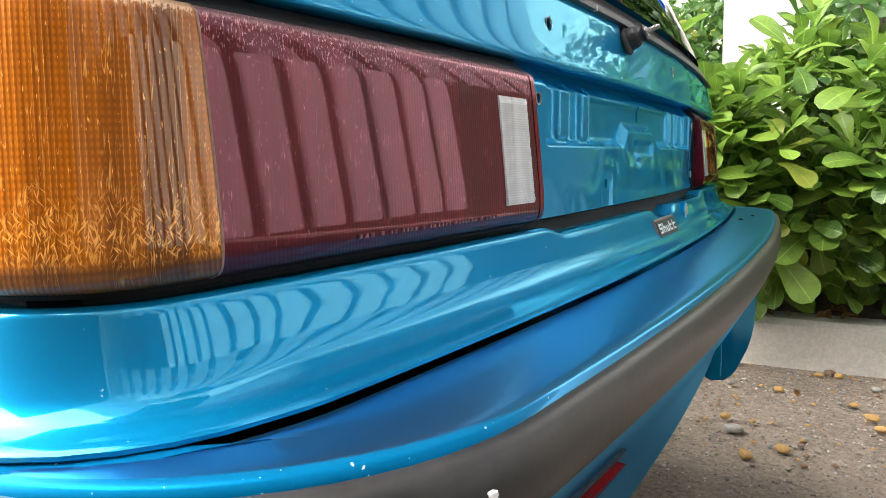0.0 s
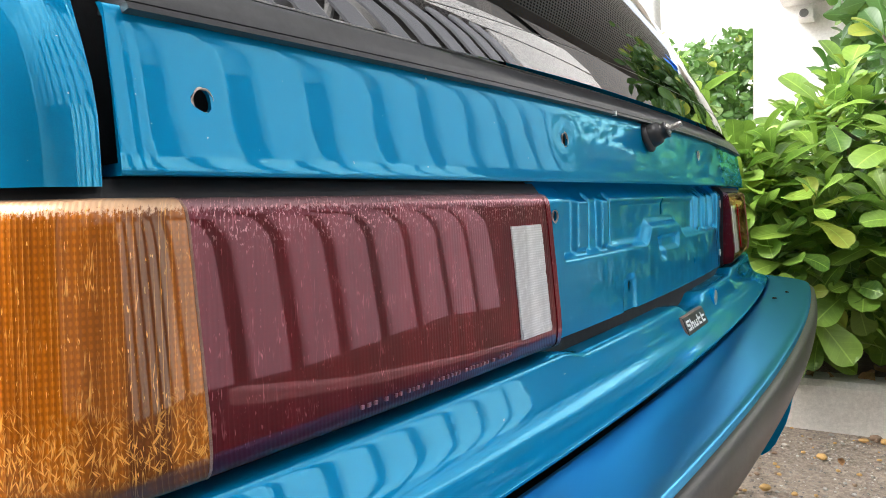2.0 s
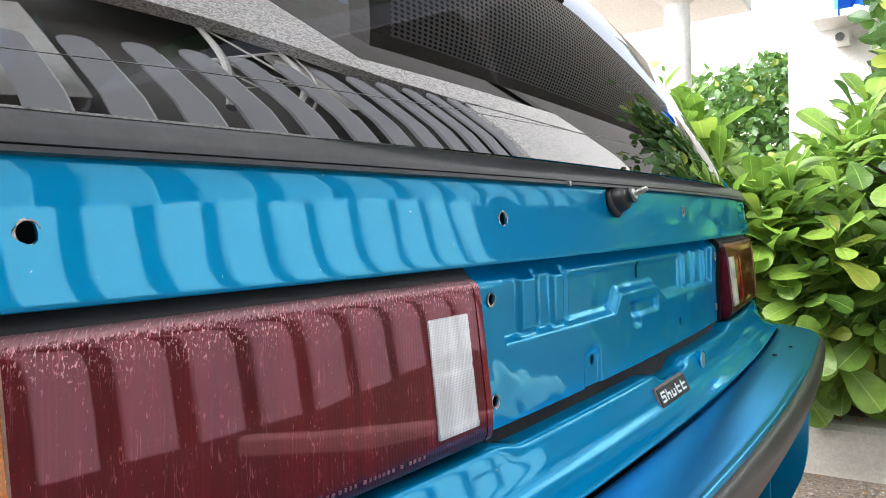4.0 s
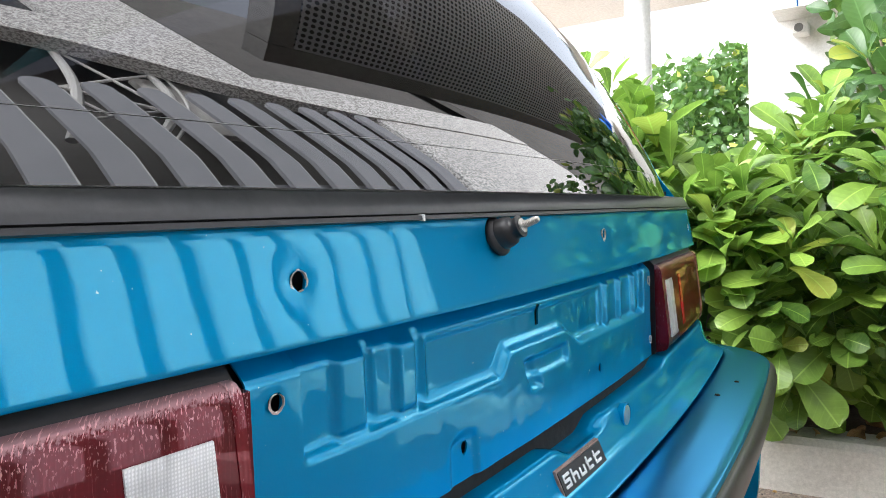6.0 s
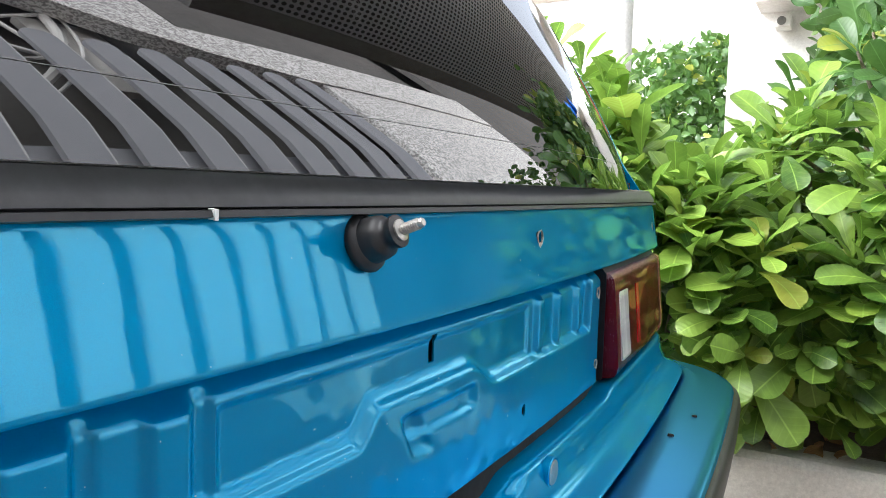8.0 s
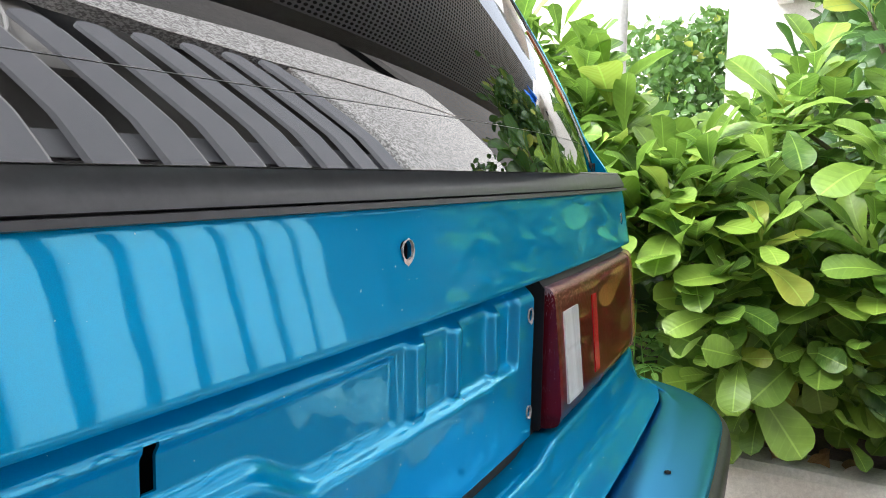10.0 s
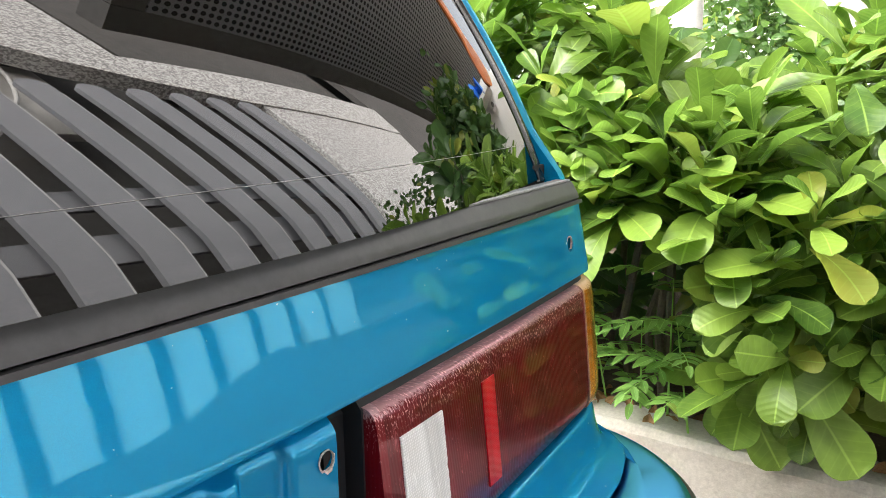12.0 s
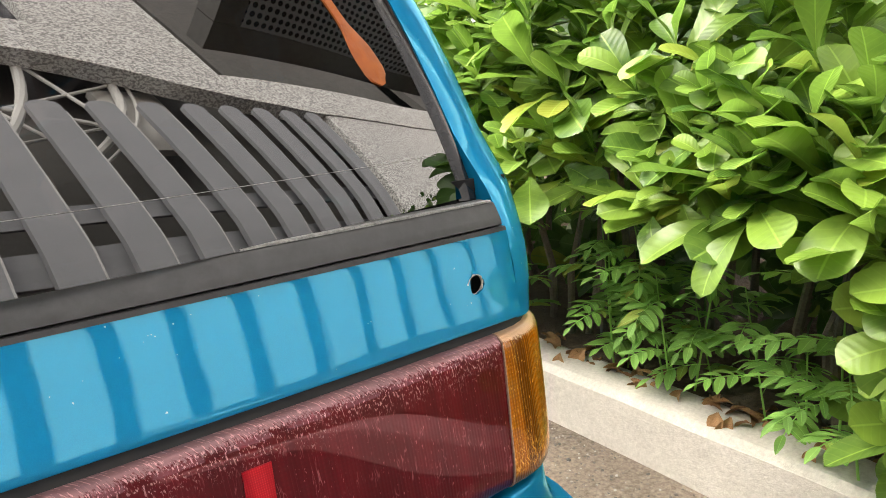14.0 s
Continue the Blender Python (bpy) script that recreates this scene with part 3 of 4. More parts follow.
for s in (-1, 1):
    # Black box added behind the seam to stop daylight showing through.
    part("pillar_backing", box_bm(s * 0.70 - 0.04, s * 0.70 + 0.04, 0.045, 0.08, 0.62, 0.88), DARK, car)
    part("corner_post", pillar_bm(s), PAINT, car, "teal corner post beside the tailgate")


# tail lamps
def lamp(s):
    side = lambda a, b: (a, b) if s > 0 else (-b, -a)
    home = part("lamp_housing", BODY.sweep(*side(0.371, 0.86), [(-0.05, 0.651), (-0.001, 0.651), (0.001, 0.655), (0.001, 0.772), (-0.006, 0.781), (-0.05, 0.781)]), HOUSING, car, "black tail lamp housing")
    face = smooth_profile([(-0.03, 0.653), (0.006, 0.6535), (0.0165, 0.6575), (0.0182, 0.671), (0.0145, 0.712), (0.0108, 0.752), (0.0090, 0.7680), (0.0040, 0.7735), (-0.02, 0.775)], 4)
    part("lamp_gasket", BODY.sweep(*side(0.3535, 0.3708), [(-0.05, 0.653), (-0.020, 0.653), (-0.012, 0.660), (-0.012, 0.768), (-0.020, 0.778), (-0.05, 0.778)], 0.004), HOUSING, home, "black foam gasket in the gap")
    red = BODY.sweep(*side(0.374, 0.689), face)
    part("red_lens", red, RED, home, "scratched dark red lamp lens")
    part("lens_rim", BODY.sweep(*side(0.3725, 0.3795), [(o + 0.0006, z) for o, z in face], 0.0035), REDRIM, home, "brighter red rim of the lens")
    part("lens_seam", BODY.sweep(*side(0.6888, 0.6901), [(o + 0.0013, z) for o, z in face], 0.0007), SEAM, home, "pale seam between the lenses")
    if s < 0:
        part("lens_flange", BODY.sweep(*side(0.363, 0.376), [(-0.02, 0.6565), (0.0035, 0.6575), (0.0035, 0.766), (-0.02, 0.768)], 0.004), RED, home)
    am = [(o + 0.001, z) for o, z in face]
    part("amber_lens", BODY.sweep(*side(0.690, 0.86), am, 0.006), AMBER, home, "scratched amber indicator lens")
    face_at = lambda z: 0.0182 - 0.0935 * (z - 0.671)
    z0, z1 = 0.671, 0.752
    rv = [(0.006, z0), (face_at(z0) + 0.0012, z0 + 0.0008), (face_at(z0) + 0.0016, z0 + 0.004)]
    for k in range(30):
        z = z0 + 0.006 + 0.069 * k / 29
        rv.append((face_at(z) + 0.0016 - (0.0007 if k == 16 else 0.0002 * (k % 2)), z))
    rv += [(face_at(z1) + 0.0014, z1 - 0.0018), (0.004, z1)]
    part("reverse_lens", BODY.sweep(*side(0.392, 0.436), rv, 0.006), CLEAR, home, "worn white reversing lamp lens")
    if s > 0:
        part("reflector_strip", BODY.sweep(*side(0.487, 0.5045), [(0.008, 0.676), (0.0186, 0.676), (0.0118, 0.751), (0.004, 0.751)]), REDBRIGHT, home, "ribbed red reflector strip")
    if s < 0:
        rnd = random.Random(5)
        x = -0.60
        while x < -0.45:
            w = rnd.choice((0.0022, 0.003, 0.0035))
            part("raised_mark", BODY.sweep(x, x + w * 0.6, [(0.012, 0.6640), (0.0181, 0.6640), (0.0184, 0.6662), (0.012, 0.6662)], 0.005), EMBOSS, home)
            x += w + rnd.choice((0.0016, 0.0016, 0.005))


lamp(-1)
lamp(1)

# lower rear panel with its grip notch
def lower_bm():
    rows = []
    n = 190
    for i in range(n + 1):
        s = -1.02 + 2.04 * i / n
        dip = bar(s, -0.02, 0.072, 0.02)
        zt = 0.6495 - 0.007 * (1 - soft(0.325, 0.365, abs(s))) - 0.012 * dip
        ins = -0.03 * dip
        prof = smooth_profile([(-0.04, zt - 0.004), (-0.010 + ins * 0.3, zt - 0.002), (0.0130 + ins * 0.35, zt + 0.0005), (0.0172 + ins * 0.2, zt - 0.002), (0.0201, 0.6330), (0.0234, 0.6230), (0.0278, 0.6145), (0.0350, 0.6085), (0.0455, 0.6048), (0.0550, 0.6028), (0.0560, 0.5990), (0.0300, 0.593), (0.0, 0.588)], 4)
        rows.append([BODY.at(s, o * (1 - 0.35 * soft(0.66, 0.78, abs(s))), z) for o, z in prof])
    return loft(rows, flip=False)


lower = part("lower_rear_panel", lower_bm(), PAINT, car, "teal lower rear panel with a grip notch")
# Black strip in the seam; the gap's shade is put into its colour.
part("shadow_gap", BODY.sweep(-0.74, 0.74, [(-0.05, 0.60), (-0.006, 0.60), (-0.006, 0.652), (-0.05, 0.652)], 0.03), DARK, car)

# lock
def disc_bm(x, z, off, rings, n=24):
    c = BODY.at(x, off, z)
    d = (BODY.at(x + 0.01, off, z) - BODY.at(x - 0.01, off, z)).normalized()
    nrm = Vector((d.y, -d.x, 0))
    rows = [[c + d * (r * math.cos(2 * math.pi * k / n)) + Vector((0, 0, r * math.sin(2 * math.pi * k / n))) + nrm * h for k in range(n)] for r, h in rings]
    return loft(rows, close=True, caps=True)


lock = part("lock", disc_bm(0.136, 0.630, 0.0220, [(0.0135, -0.004), (0.0135, 0.0022), (0.0122, 0.003), (0.0112, 0.0018)]), PAINT, car, "painted over key lock")
part("lock_barrel", disc_bm(0.136, 0.630, 0.0220, [(0.0105, 0.0), (0.0105, 0.0028), (0.009, 0.0034), (0.004, 0.0030)]), METAL, lock, "worn steel lock barrel")

# badge: dark plate with a pale border and a run of plain pale shapes
def plate(x0, x1, z0, z1, o0, o1):
    lean = lambda z: 0.42 * (0.628 - z) + 0.002
    return BODY.sweep(x0, x1, [(o0, z0 + 0.003), (o1 + lean(z0), z0 + 0.003), (o1 + lean(z1), z1 + 0.003), (o0, z1 + 0.003)], 0.01)


badge = part("badge", plate(-0.057, 0.043, 0.6085, 0.6265, 0.018, 0.0222), BLACK, car, "small dark model badge with pale lettering shapes")
part("badge_border", plate(-0.0585, 0.0445, 0.607, 0.628, 0.018, 0.0212), BADGERIM, badge, "worn reddish border")
for x0, x1, z0, z1 in ((-0.052, -0.040, 0.6125, 0.6145), (-0.042, -0.040, 0.6125, 0.618), (-0.052, -0.040, 0.617, 0.619), (-0.052, -0.050, 0.618, 0.623), (-0.052, -0.039, 0.6212, 0.6232),
                       (-0.035, -0.0325, 0.6125, 0.6235), (-0.0325, -0.024, 0.6175, 0.6195), (-0.0255, -0.023, 0.6125, 0.6185),
                       (-0.018, -0.0155, 0.6125, 0.6195), (-0.018, -0.006, 0.6125, 0.6145), (-0.0085, -0.006, 0.6125, 0.6195),
                       (0.000, 0.0025, 0.6125, 0.6235), (0.000, 0.012, 0.6125, 0.6145), (-0.001, 0.012, 0.618, 0.620),
                       (0.019, 0.0215, 0.6125, 0.6235), (0.019, 0.033, 0.6125, 0.6145), (0.018, 0.034, 0.618, 0.620)):
    part("badge_mark", plate(x0, x1, z0, z1, 0.021, 0.0230), WHITE, badge)

part("broken_clip", BODY.sweep(-0.2078, -0.2058, [(-0.002, 0.8466), (0.0022, 0.8462), (0.0022, 0.8508), (-0.002, 0.8512)], 0.001), WHITE, strip, "small broken white clip")

# flakes of rust, dried drops and dirt on the paint
RUST = rough_mat("rust_spot", (0.10, 0.05, 0.03), (0.20, 0.12, 0.08), 120, 0.9)


def flake_bm(at, facing, r, high, seed):
    rnd = random.Random(seed)
    nrm = Vector(facing).normalized()
    a = nrm.cross(Vector((0.1, 0.2, 0.97))).normalized()
    b = nrm.cross(a)
    jag = [r * rnd.uniform(0.6, 1.25) for k in range(14)]
    rows = [[Vector(at) + nrm * h + (a * math.cos(2 * math.pi * k / 14) + b * math.sin(2 * math.pi * k / 14)) * jag[k] * q for k in range(14)] for q, h in ((1.0, -0.002), (1.0, high * 0.4), (0.8, high), (0.2, high * 1.1))]
    return loft(rows, close=True, caps=True)


for i, (at, r) in enumerate((((-0.7575, 0.0300, 0.6165), 0.0018), ((-0.7577, 0.0262, 0.6071), 0.0026), ((-0.7535, 0.0222, 0.6300), 0.0012), ((-0.7576, 0.0280, 0.6110), 0.0014))):
    part("rust_spot", flake_bm(at, (-0.9, -0.43, 0.0), r, 0.0004, i), RUST, car, "brown rust spot in the paint")

# Coloured strip on the glass that stands for an orange reflection.
part("orange_reflection", reflection_bm(), ORANGE, rear_window, "orange reflection in the glass, drawn as a thin strip")
wire = [[(x, window_y(x, z) - off, z) for z, off in ((0.90015, 0.0001), (0.90010, 0.0003), (0.89990, 0.0003), (0.89985, 0.0001))] for x in [-0.68 + 1.36 * i / 80 for i in range(81)]]
part("heater_wire", loft(wire, close=True, caps=True), LIP, rear_window, "fine pale heater wire")

# wiper spindle: rubber boot and threaded stud
def along(x, z, off, rings, tilt=0.36, n=26, lean=0.0):
    c = BODY.at(x, off, z)
    ax = Vector((lean, -1, tilt)).normalized()
    a = ax.cross(Vector((0, 0, 1))).normalized()
    b = a.cross(ax)
    rows = [[c + 0.73 * (ax * h + r * (math.cos(2 * math.pi * k / n) * a + math.sin(2 * math.pi * k / n) * b)) for k in range(n)] for r, h in rings]
    return loft(rows, close=True, caps=True)


spindle = part("wiper_spindle", along(-0.103, 0.831, -0.002, [(0.0215, 0.0), (0.0225, 0.003), (0.0215, 0.006), (0.0175, 0.009), (0.0165, 0.018), (0.0155, 0.022), (0.0125, 0.0245), (0.0115, 0.026), (0.0112, 0.030), (0.0122, 0.0315), (0.0122, 0.034), (0.0085, 0.035)]), BLACK, car, "bare rear wiper spindle in a black rubber boot")
thread = [(0.0042, 0.030)]
for k in range(9):
    thread += [(0.0044, 0.036 + k * 0.0019), (0.0036, 0.0369 + k * 0.0019)]
thread += [(0.0036, 0.054), (0.0028, 0.0555)]
part("washer", along(-0.103, 0.831, -0.002, [(0.008, 0.0335), (0.008, 0.0365), (0.006, 0.0375)]), METAL, spindle)
part("threaded_stud", along(-0.103, 0.831, -0.002, thread, n=16), METAL, spindle, "worn steel threaded stud")

# bumper
def bumper_bm():
    """Top shelf from a gap below the rear panel out to the bumper's edge, then down the front and back underneath."""
    rows = []
    n = 150
    for i in range(n + 1):
        s = -1.12 + 2.24 * i / n
        sb = s * 0.955
        k = 1 - 0.35 * soft(0.66, 0.78, abs(sb))
        inner = [BODY.at(sb, o * k, z) for o, z in ((0.040, 0.5820), (0.0535, 0.5930), (0.0570, 0.5965), (0.062, 0.5975))]
        edge = [BUMP.at(s, o, z) for o, z in smooth_profile([(-0.034, 0.5985), (-0.008, 0.5982), (-0.0015, 0.5970), (0.0, 0.5920)], 3)]
        a, b = inner[-1], edge[0]
        mid = [a.lerp(b, t) + Vector((0, 0, 0.001 * math.sin(math.pi * t))) for t in (0.2, 0.4, 0.6, 0.8)]
        low = [BUMP.at(s, o, z) for o, z in smooth_profile([(0.0, 0.5470), (-0.010, 0.5250), (-0.034, 0.49), (-0.060, 0.45), (-0.080, 0.40), (-0.092, 0.35), (-0.115, 0.335)], 4)]
        back = [BODY.at(sb, 0.01 * k, 0.345)]
        rows.append(inner + mid + edge + low + back)
    return loft(rows, close=True, caps=True)


bumper = part("bumper", bumper_bm(), PAINTDULL, car, "teal bumper with a grey rubber strip")
part("bumper_strip", BUMP.sweep(-1.10, 1.10, smooth_profile([(-0.01, 0.5930), (0.002, 0.5925), (0.0075, 0.5885), (0.0105, 0.5720), (0.0080, 0.5545), (0.0, 0.5478), (-0.01, 0.5465)], 3)), BUMPRUBBER, bumper, "scuffed dark rubber strip")
part("dried_drop", flake_bm((-0.677, -0.1385, 0.5780), (-0.1, -0.95, 0.1), 0.0024, 0.0005, 7), WHITE, bumper, "dried white drop")
for i, (x, y, z) in enumerate(((0.469, -0.1103, 0.5985), (0.381, -0.1015, 0.5990))):
    part("dirt_speck", flake_bm((x, y, z), (0, -0.1, 1), 0.003, 0.002, 9 + i), DARK, bumper, "small dark speck of dirt")
for s in (-1, 1):
    a, b = sorted((s * 0.495, s * 0.63))
    refl = part("bumper_reflector_frame", BUMP.sweep(a - 0.006, b + 0.006, [(-0.09, 0.460), (-0.048, 0.460), (-0.006, 0.527), (-0.03, 0.529)]), BLACK, bumper)
    part("bumper_reflector", BUMP.sweep(a, b, [(-0.09, 0.466), (-0.0415, 0.466), (-0.0045, 0.520), (-0.03, 0.521)]), REDBRIGHT, bumper, "red bumper reflector")
    side = smooth_profile([(0.05, 0.42), (0.035, 0.25), (0.012, 0.192), (-0.045, 0.20), (-0.088, 0.30), (-0.094, 0.43)], 4)
    fl = loft([[(s * (x + 0.05 * max(0.0, -y - 0.05)), y, z) for y, z in side] for x in (0.786, 0.796, 0.803)], close=True, caps=True)
    part("bumper_end", fl, PAINT, bumper, "painted end flap under the bumper corner")
    part("bumper_bracket", box_bm(s * 0.70 - 0.006, s * 0.70 + 0.006, -0.035, 0.01, 0.235, 0.40, 0.002), PAINT, bumper)

# the rest of the car: sides, roof, bonnet, windows and wheels
def side_bm(s):
    rows = []
    for j in range(45):
        y = 0.20 + 3.72 * j / 44
        bow = 0.05 * math.sin(math.pi * min(1, max(0, (y - 0.2) / 3.7)))
        belt = 0.90 - 0.03 * (y / 4)
        if y > 2.9:
            belt -= 0.10 * soft(2.9, 3.9, y)
        nose = 0.10 * soft(3.4, 3.92, y)
        arch = 0.0
        for yc in (0.78, 3.28):
            if abs(y - yc) < 0.35:
                arch = max(arch, math.sqrt(max(0, 0.35 ** 2 - (y - yc) ** 2)))
        z0 = max(0.24, 0.28 + arch if arch else 0.24)
        row = []
        for i in range(13):
            z = z0 + (belt - z0) * i / 12
            row.append((s * (0.752 + bow + 0.035 * math.sin(math.pi * (z - 0.2) / 0.75) - nose), y, z))
        rows.append(row)
    return loft(rows, flip=(s > 0))


def shell_rows(line, half, n=14, drop=0.03):
    return [[(half(y) * (2 * i / n - 1), y, z - drop * abs(2 * i / n - 1) ** 3) for i in range(n + 1)] for y, z in line]


for s in (-1, 1):
    part("side_panel", side_bm(s), PAINT, car)
    sw = []
    for j in range(12):
        t = j / 11
        lo, hi = (0.45 + 2.35 * t, 0.89), (0.62 + 1.55 * t, 1.33)
        sw.append([(s * (0.775 - 0.14 * i / 6), lo[0] + (hi[0] - lo[0]) * i / 6, lo[1] + (hi[1] - lo[1]) * i / 6) for i in range(7)])
    part("side_window", loft(sw), PANE, car)
part("roof", loft(shell_rows([(0.30, 1.335), (0.42, 1.385), (0.7, 1.415), (1.2, 1.43), (1.8, 1.415), (2.15, 1.37)], lambda y: 0.64)), PAINT, car)
part("windscreen", loft(shell_rows([(2.15, 1.37), (2.5, 1.16), (2.85, 0.93)], lambda y: 0.64 + 0.08 * (y - 2.15), drop=0.0)), PANE, car)
part("bonnet", loft(shell_rows([(2.85, 0.92), (3.3, 0.87), (3.75, 0.79), (3.92, 0.70), (3.96, 0.45), (3.9, 0.25)], lambda y: 0.74)), PAINT, car)
part("roof_spoiler", loft([[(0.60 * (2 * i / 12 - 1), y, z) for i in range(13)] for y, z in ((0.40, 1.40), (0.22, 1.385), (0.20, 1.375), (0.22, 1.362), (0.40, 1.37))], close=False), BLACK, car, "black roof spoiler over the rear window")
part("underbody", box_bm(-0.70, 0.70, 0.05, 3.85, 0.22, 0.34, 0.01), DARK, car)
part("cabin_floor", box_bm(-0.68, 0.68, 0.15, 2.8, 0.56, 0.60, 0.01), DARK, car)
for s in (-1, 1):
    for yc in (0.78, 3.28):
        rows = []
        for k in range(33):
            a = 2 * math.pi * k / 32
            rows.append([(s * 0.70 + w, yc + r * math.cos(a), 0.29 + r * math.sin(a)) for w, r in ((-0.085, 0.19), (-0.09, 0.26), (-0.07, 0.285), (0.0, 0.29), (0.07, 0.285), (0.09, 0.26), (0.085, 0.19))])
        wheel = part("tyre", loft(rows), TYRE, car)
        rows = []
        for r, w in ((0.195, 0.08), (0.18, 0.06), (0.12, 0.045), (0.06, 0.07), (0.02, 0.075)):
            rows.append([(s * 0.70 + s * w, yc + r * math.cos(2 * math.pi * k / 24), 0.29 + r * math.sin(2 * math.pi * k / 24)) for k in range(24)])
        part("rim", loft(rows, close=True, caps=True), METAL, wheel)

# ---- hedge ----
def veins(me, count):
    """Gives each leaf's points their place across and along the leaf."""
    across = np.tile([-1.0, -0.5, 0.0, 0.5, 1.0], 14 * count)
    along = np.tile(np.repeat(np.arange(14) / 13.0, 5), count)
    for key, vals in (("across", across), ("along", along)):
        me.attributes.new(key, "FLOAT", "POINT").data.foreach_set("value", vals.astype(np.float32))


def leaf_mesh(name, length, width, curl, fold, material, tip=0.68):
    """A broad leaf with a raised midrib fold, widest towards its tip."""
    rows = []
    n = 13
    for i in range(n + 1):
        t = 0.35 * i / n + 0.65 * math.sin(math.pi / 2 * i / n)
        if tip > 0.6:
            w = width * 0.81 * (t ** 1.15) * math.sqrt(max(0.0, 1 - t ** 5)) + 0.002
        else:
            w = width * 0.5 * (math.sin(math.pi * min(1, t ** (math.log(0.5) / math.log(tip)))) ** 0.75) + 0.0015
        if i == n:
            w = 0.0012
        ang = curl * t
        y = length * (math.sin(ang) / curl if curl else t)
        z = -length * ((1 - math.cos(ang)) / curl if curl else 0)
        wav = 0.05 * width * math.sin(t * 9)
        rows.append([(-w, y, z + fold * w + wav), (-w * 0.5, y, z + fold * w * 0.35), (0, y, z - 0.001), (w * 0.5, y, z + fold * w * 0.35), (w, y, z + fold * w - wav)])
    bm = loft(rows)
    me = bpy.data.meshes.new(name)
    bm.to_mesh(me)
    bm.free()
    veins(me, 1)
    me.materials.append(material)
    me.shade_smooth()
    return me


LEAVES = [leaf_mesh("leaf", 0.168, 0.069, 0.5, 0.28, LEAF), leaf_mesh("leaf", 0.146, 0.065, 1.0, 0.15, LEAF), leaf_mesh("leaf", 0.190, 0.074, 0.35, 0.22, LEAF), leaf_mesh("leaf", 0.115, 0.052, 0.7, 0.3, LEAF)]


def mesh_arrays(me):
    return np.array([v.co[:] for v in me.vertices]), [tuple(p.vertices) for p in me.polygons]


class Heap:
    """Many leaves joined into one mesh."""

    def __init__(self):
        self.v, self.f, self.n = [], [], 0

    def add(self, arrays, m):
        co, faces = arrays
        M = np.array(m)
        self.v.append(co @ M[:3, :3].T + M[:3, 3])
        self.f += [tuple(i + self.n for i in f) for f in faces]
        self.n += len(co)

    def link(self, name, material):
        me = bpy.data.meshes.new(name)
        me.from_pydata(np.concatenate(self.v).tolist(), [], self.f)
        veins(me, self.n // 70)
        me.materials.append(material)
        me.shade_smooth()
        return new(name, me)


ARR = [mesh_arrays(m) for m in LEAVES]


def hedge_front(y, z):
    """x of the hedge's outer leaves."""
    out = 1.50 + 0.10 * noise.noise((y * 2.2, z * 2.2, 7.0))
    deep = 0.14 if y < 0.15 else 0.35
    out += deep * soft(0.0, 0.3, 0.55 - z) if z < 0.55 else 0.0
    return out + 0.25 * soft(1.0, 1.5, z)


def hedge_top(y, x=1.8):
    """Height of the twigs' ends, with a gap where one shrub is lower than its neighbours."""
    lane = y - 0.16 - 0.19 * (x - 1.8)
    return 1.10 + 0.20 * soft(0.10, 0.42, lane) - 0.15 * bar(lane, -0.13, 0.13, 0.08) + 0.07 * noise.noise((y * 2.6, 3.0, 1.0))


def rosette(rnd, tip, axis, count, scale, near):
    """Leaves round the end of a twig, the inner ones steep and the outer ones spread flat. Yields leaf number and pose."""
    axis = axis.normalized()
    a = axis.cross(Vector((0.2, 0.4, 0.9))).normalized()
    b = axis.cross(a)
    for k in range(count):
        ph = k * 2.4 + rnd.uniform(-0.4, 0.4)
        open_ = 0.30 + 1.25 * k / count + rnd.uniform(-0.12, 0.2)
        d = (axis * math.cos(open_) + (a * math.cos(ph) + b * math.sin(ph)) * math.sin(open_)).normalized()
        up = (axis - d * axis.dot(d)).normalized()
        right = d.cross(up)
        tw = rnd.uniform(-0.35, 0.35)
        right, up = right * math.cos(tw) + up * math.sin(tw), up * math.cos(tw) - right * math.sin(tw)
        sc = scale * rnd.uniform(0.75, 1.2) * (0.7 + 0.4 * k / count)
        base = tip - axis * (0.014 * k)
        m = Matrix(((right.x * sc, d.x * sc, up.x * sc, base.x), (right.y * sc, d.y * sc, up.y * sc, base.y), (right.z * sc, d.z * sc, up.z * sc, base.z), (0, 0, 0, 1)))
        yield rnd.randrange(4), m


rnd = random.Random(11)
shrubs = []
for i in range(9):
    y = -0.5 + 0.55 * i
    e = thing("shrub", (2.05, y, 0.15), "broad-leaved evergreen shrub with bright green glossy leaves behind the kerb", "shrub", "hedge shrubs")
    shrubs.append(e)
    for k in range(9):
        bx, by = 1.93 + rnd.uniform(-0.06, 0.4), y + rnd.uniform(-0.27, 0.27)
        hgt = hedge_top(by) - rnd.uniform(0.15, 0.4)
        dx = rnd.uniform(-0.25, 0.2)
        pts = [(bx, by, 0.12), (bx + dx * 0.2 + rnd.uniform(-0.02, 0.02), by + rnd.uniform(-0.04, 0.04), 0.35), (bx + dx * 0.5, by + rnd.uniform(-0.06, 0.06), 0.7), (bx + dx, by + rnd.uniform(-0.1, 0.1), hgt)]
        st = part("stem", tube_bm(pts, [0.014, 0.012, 0.009, 0.005], 7), STEM, e)

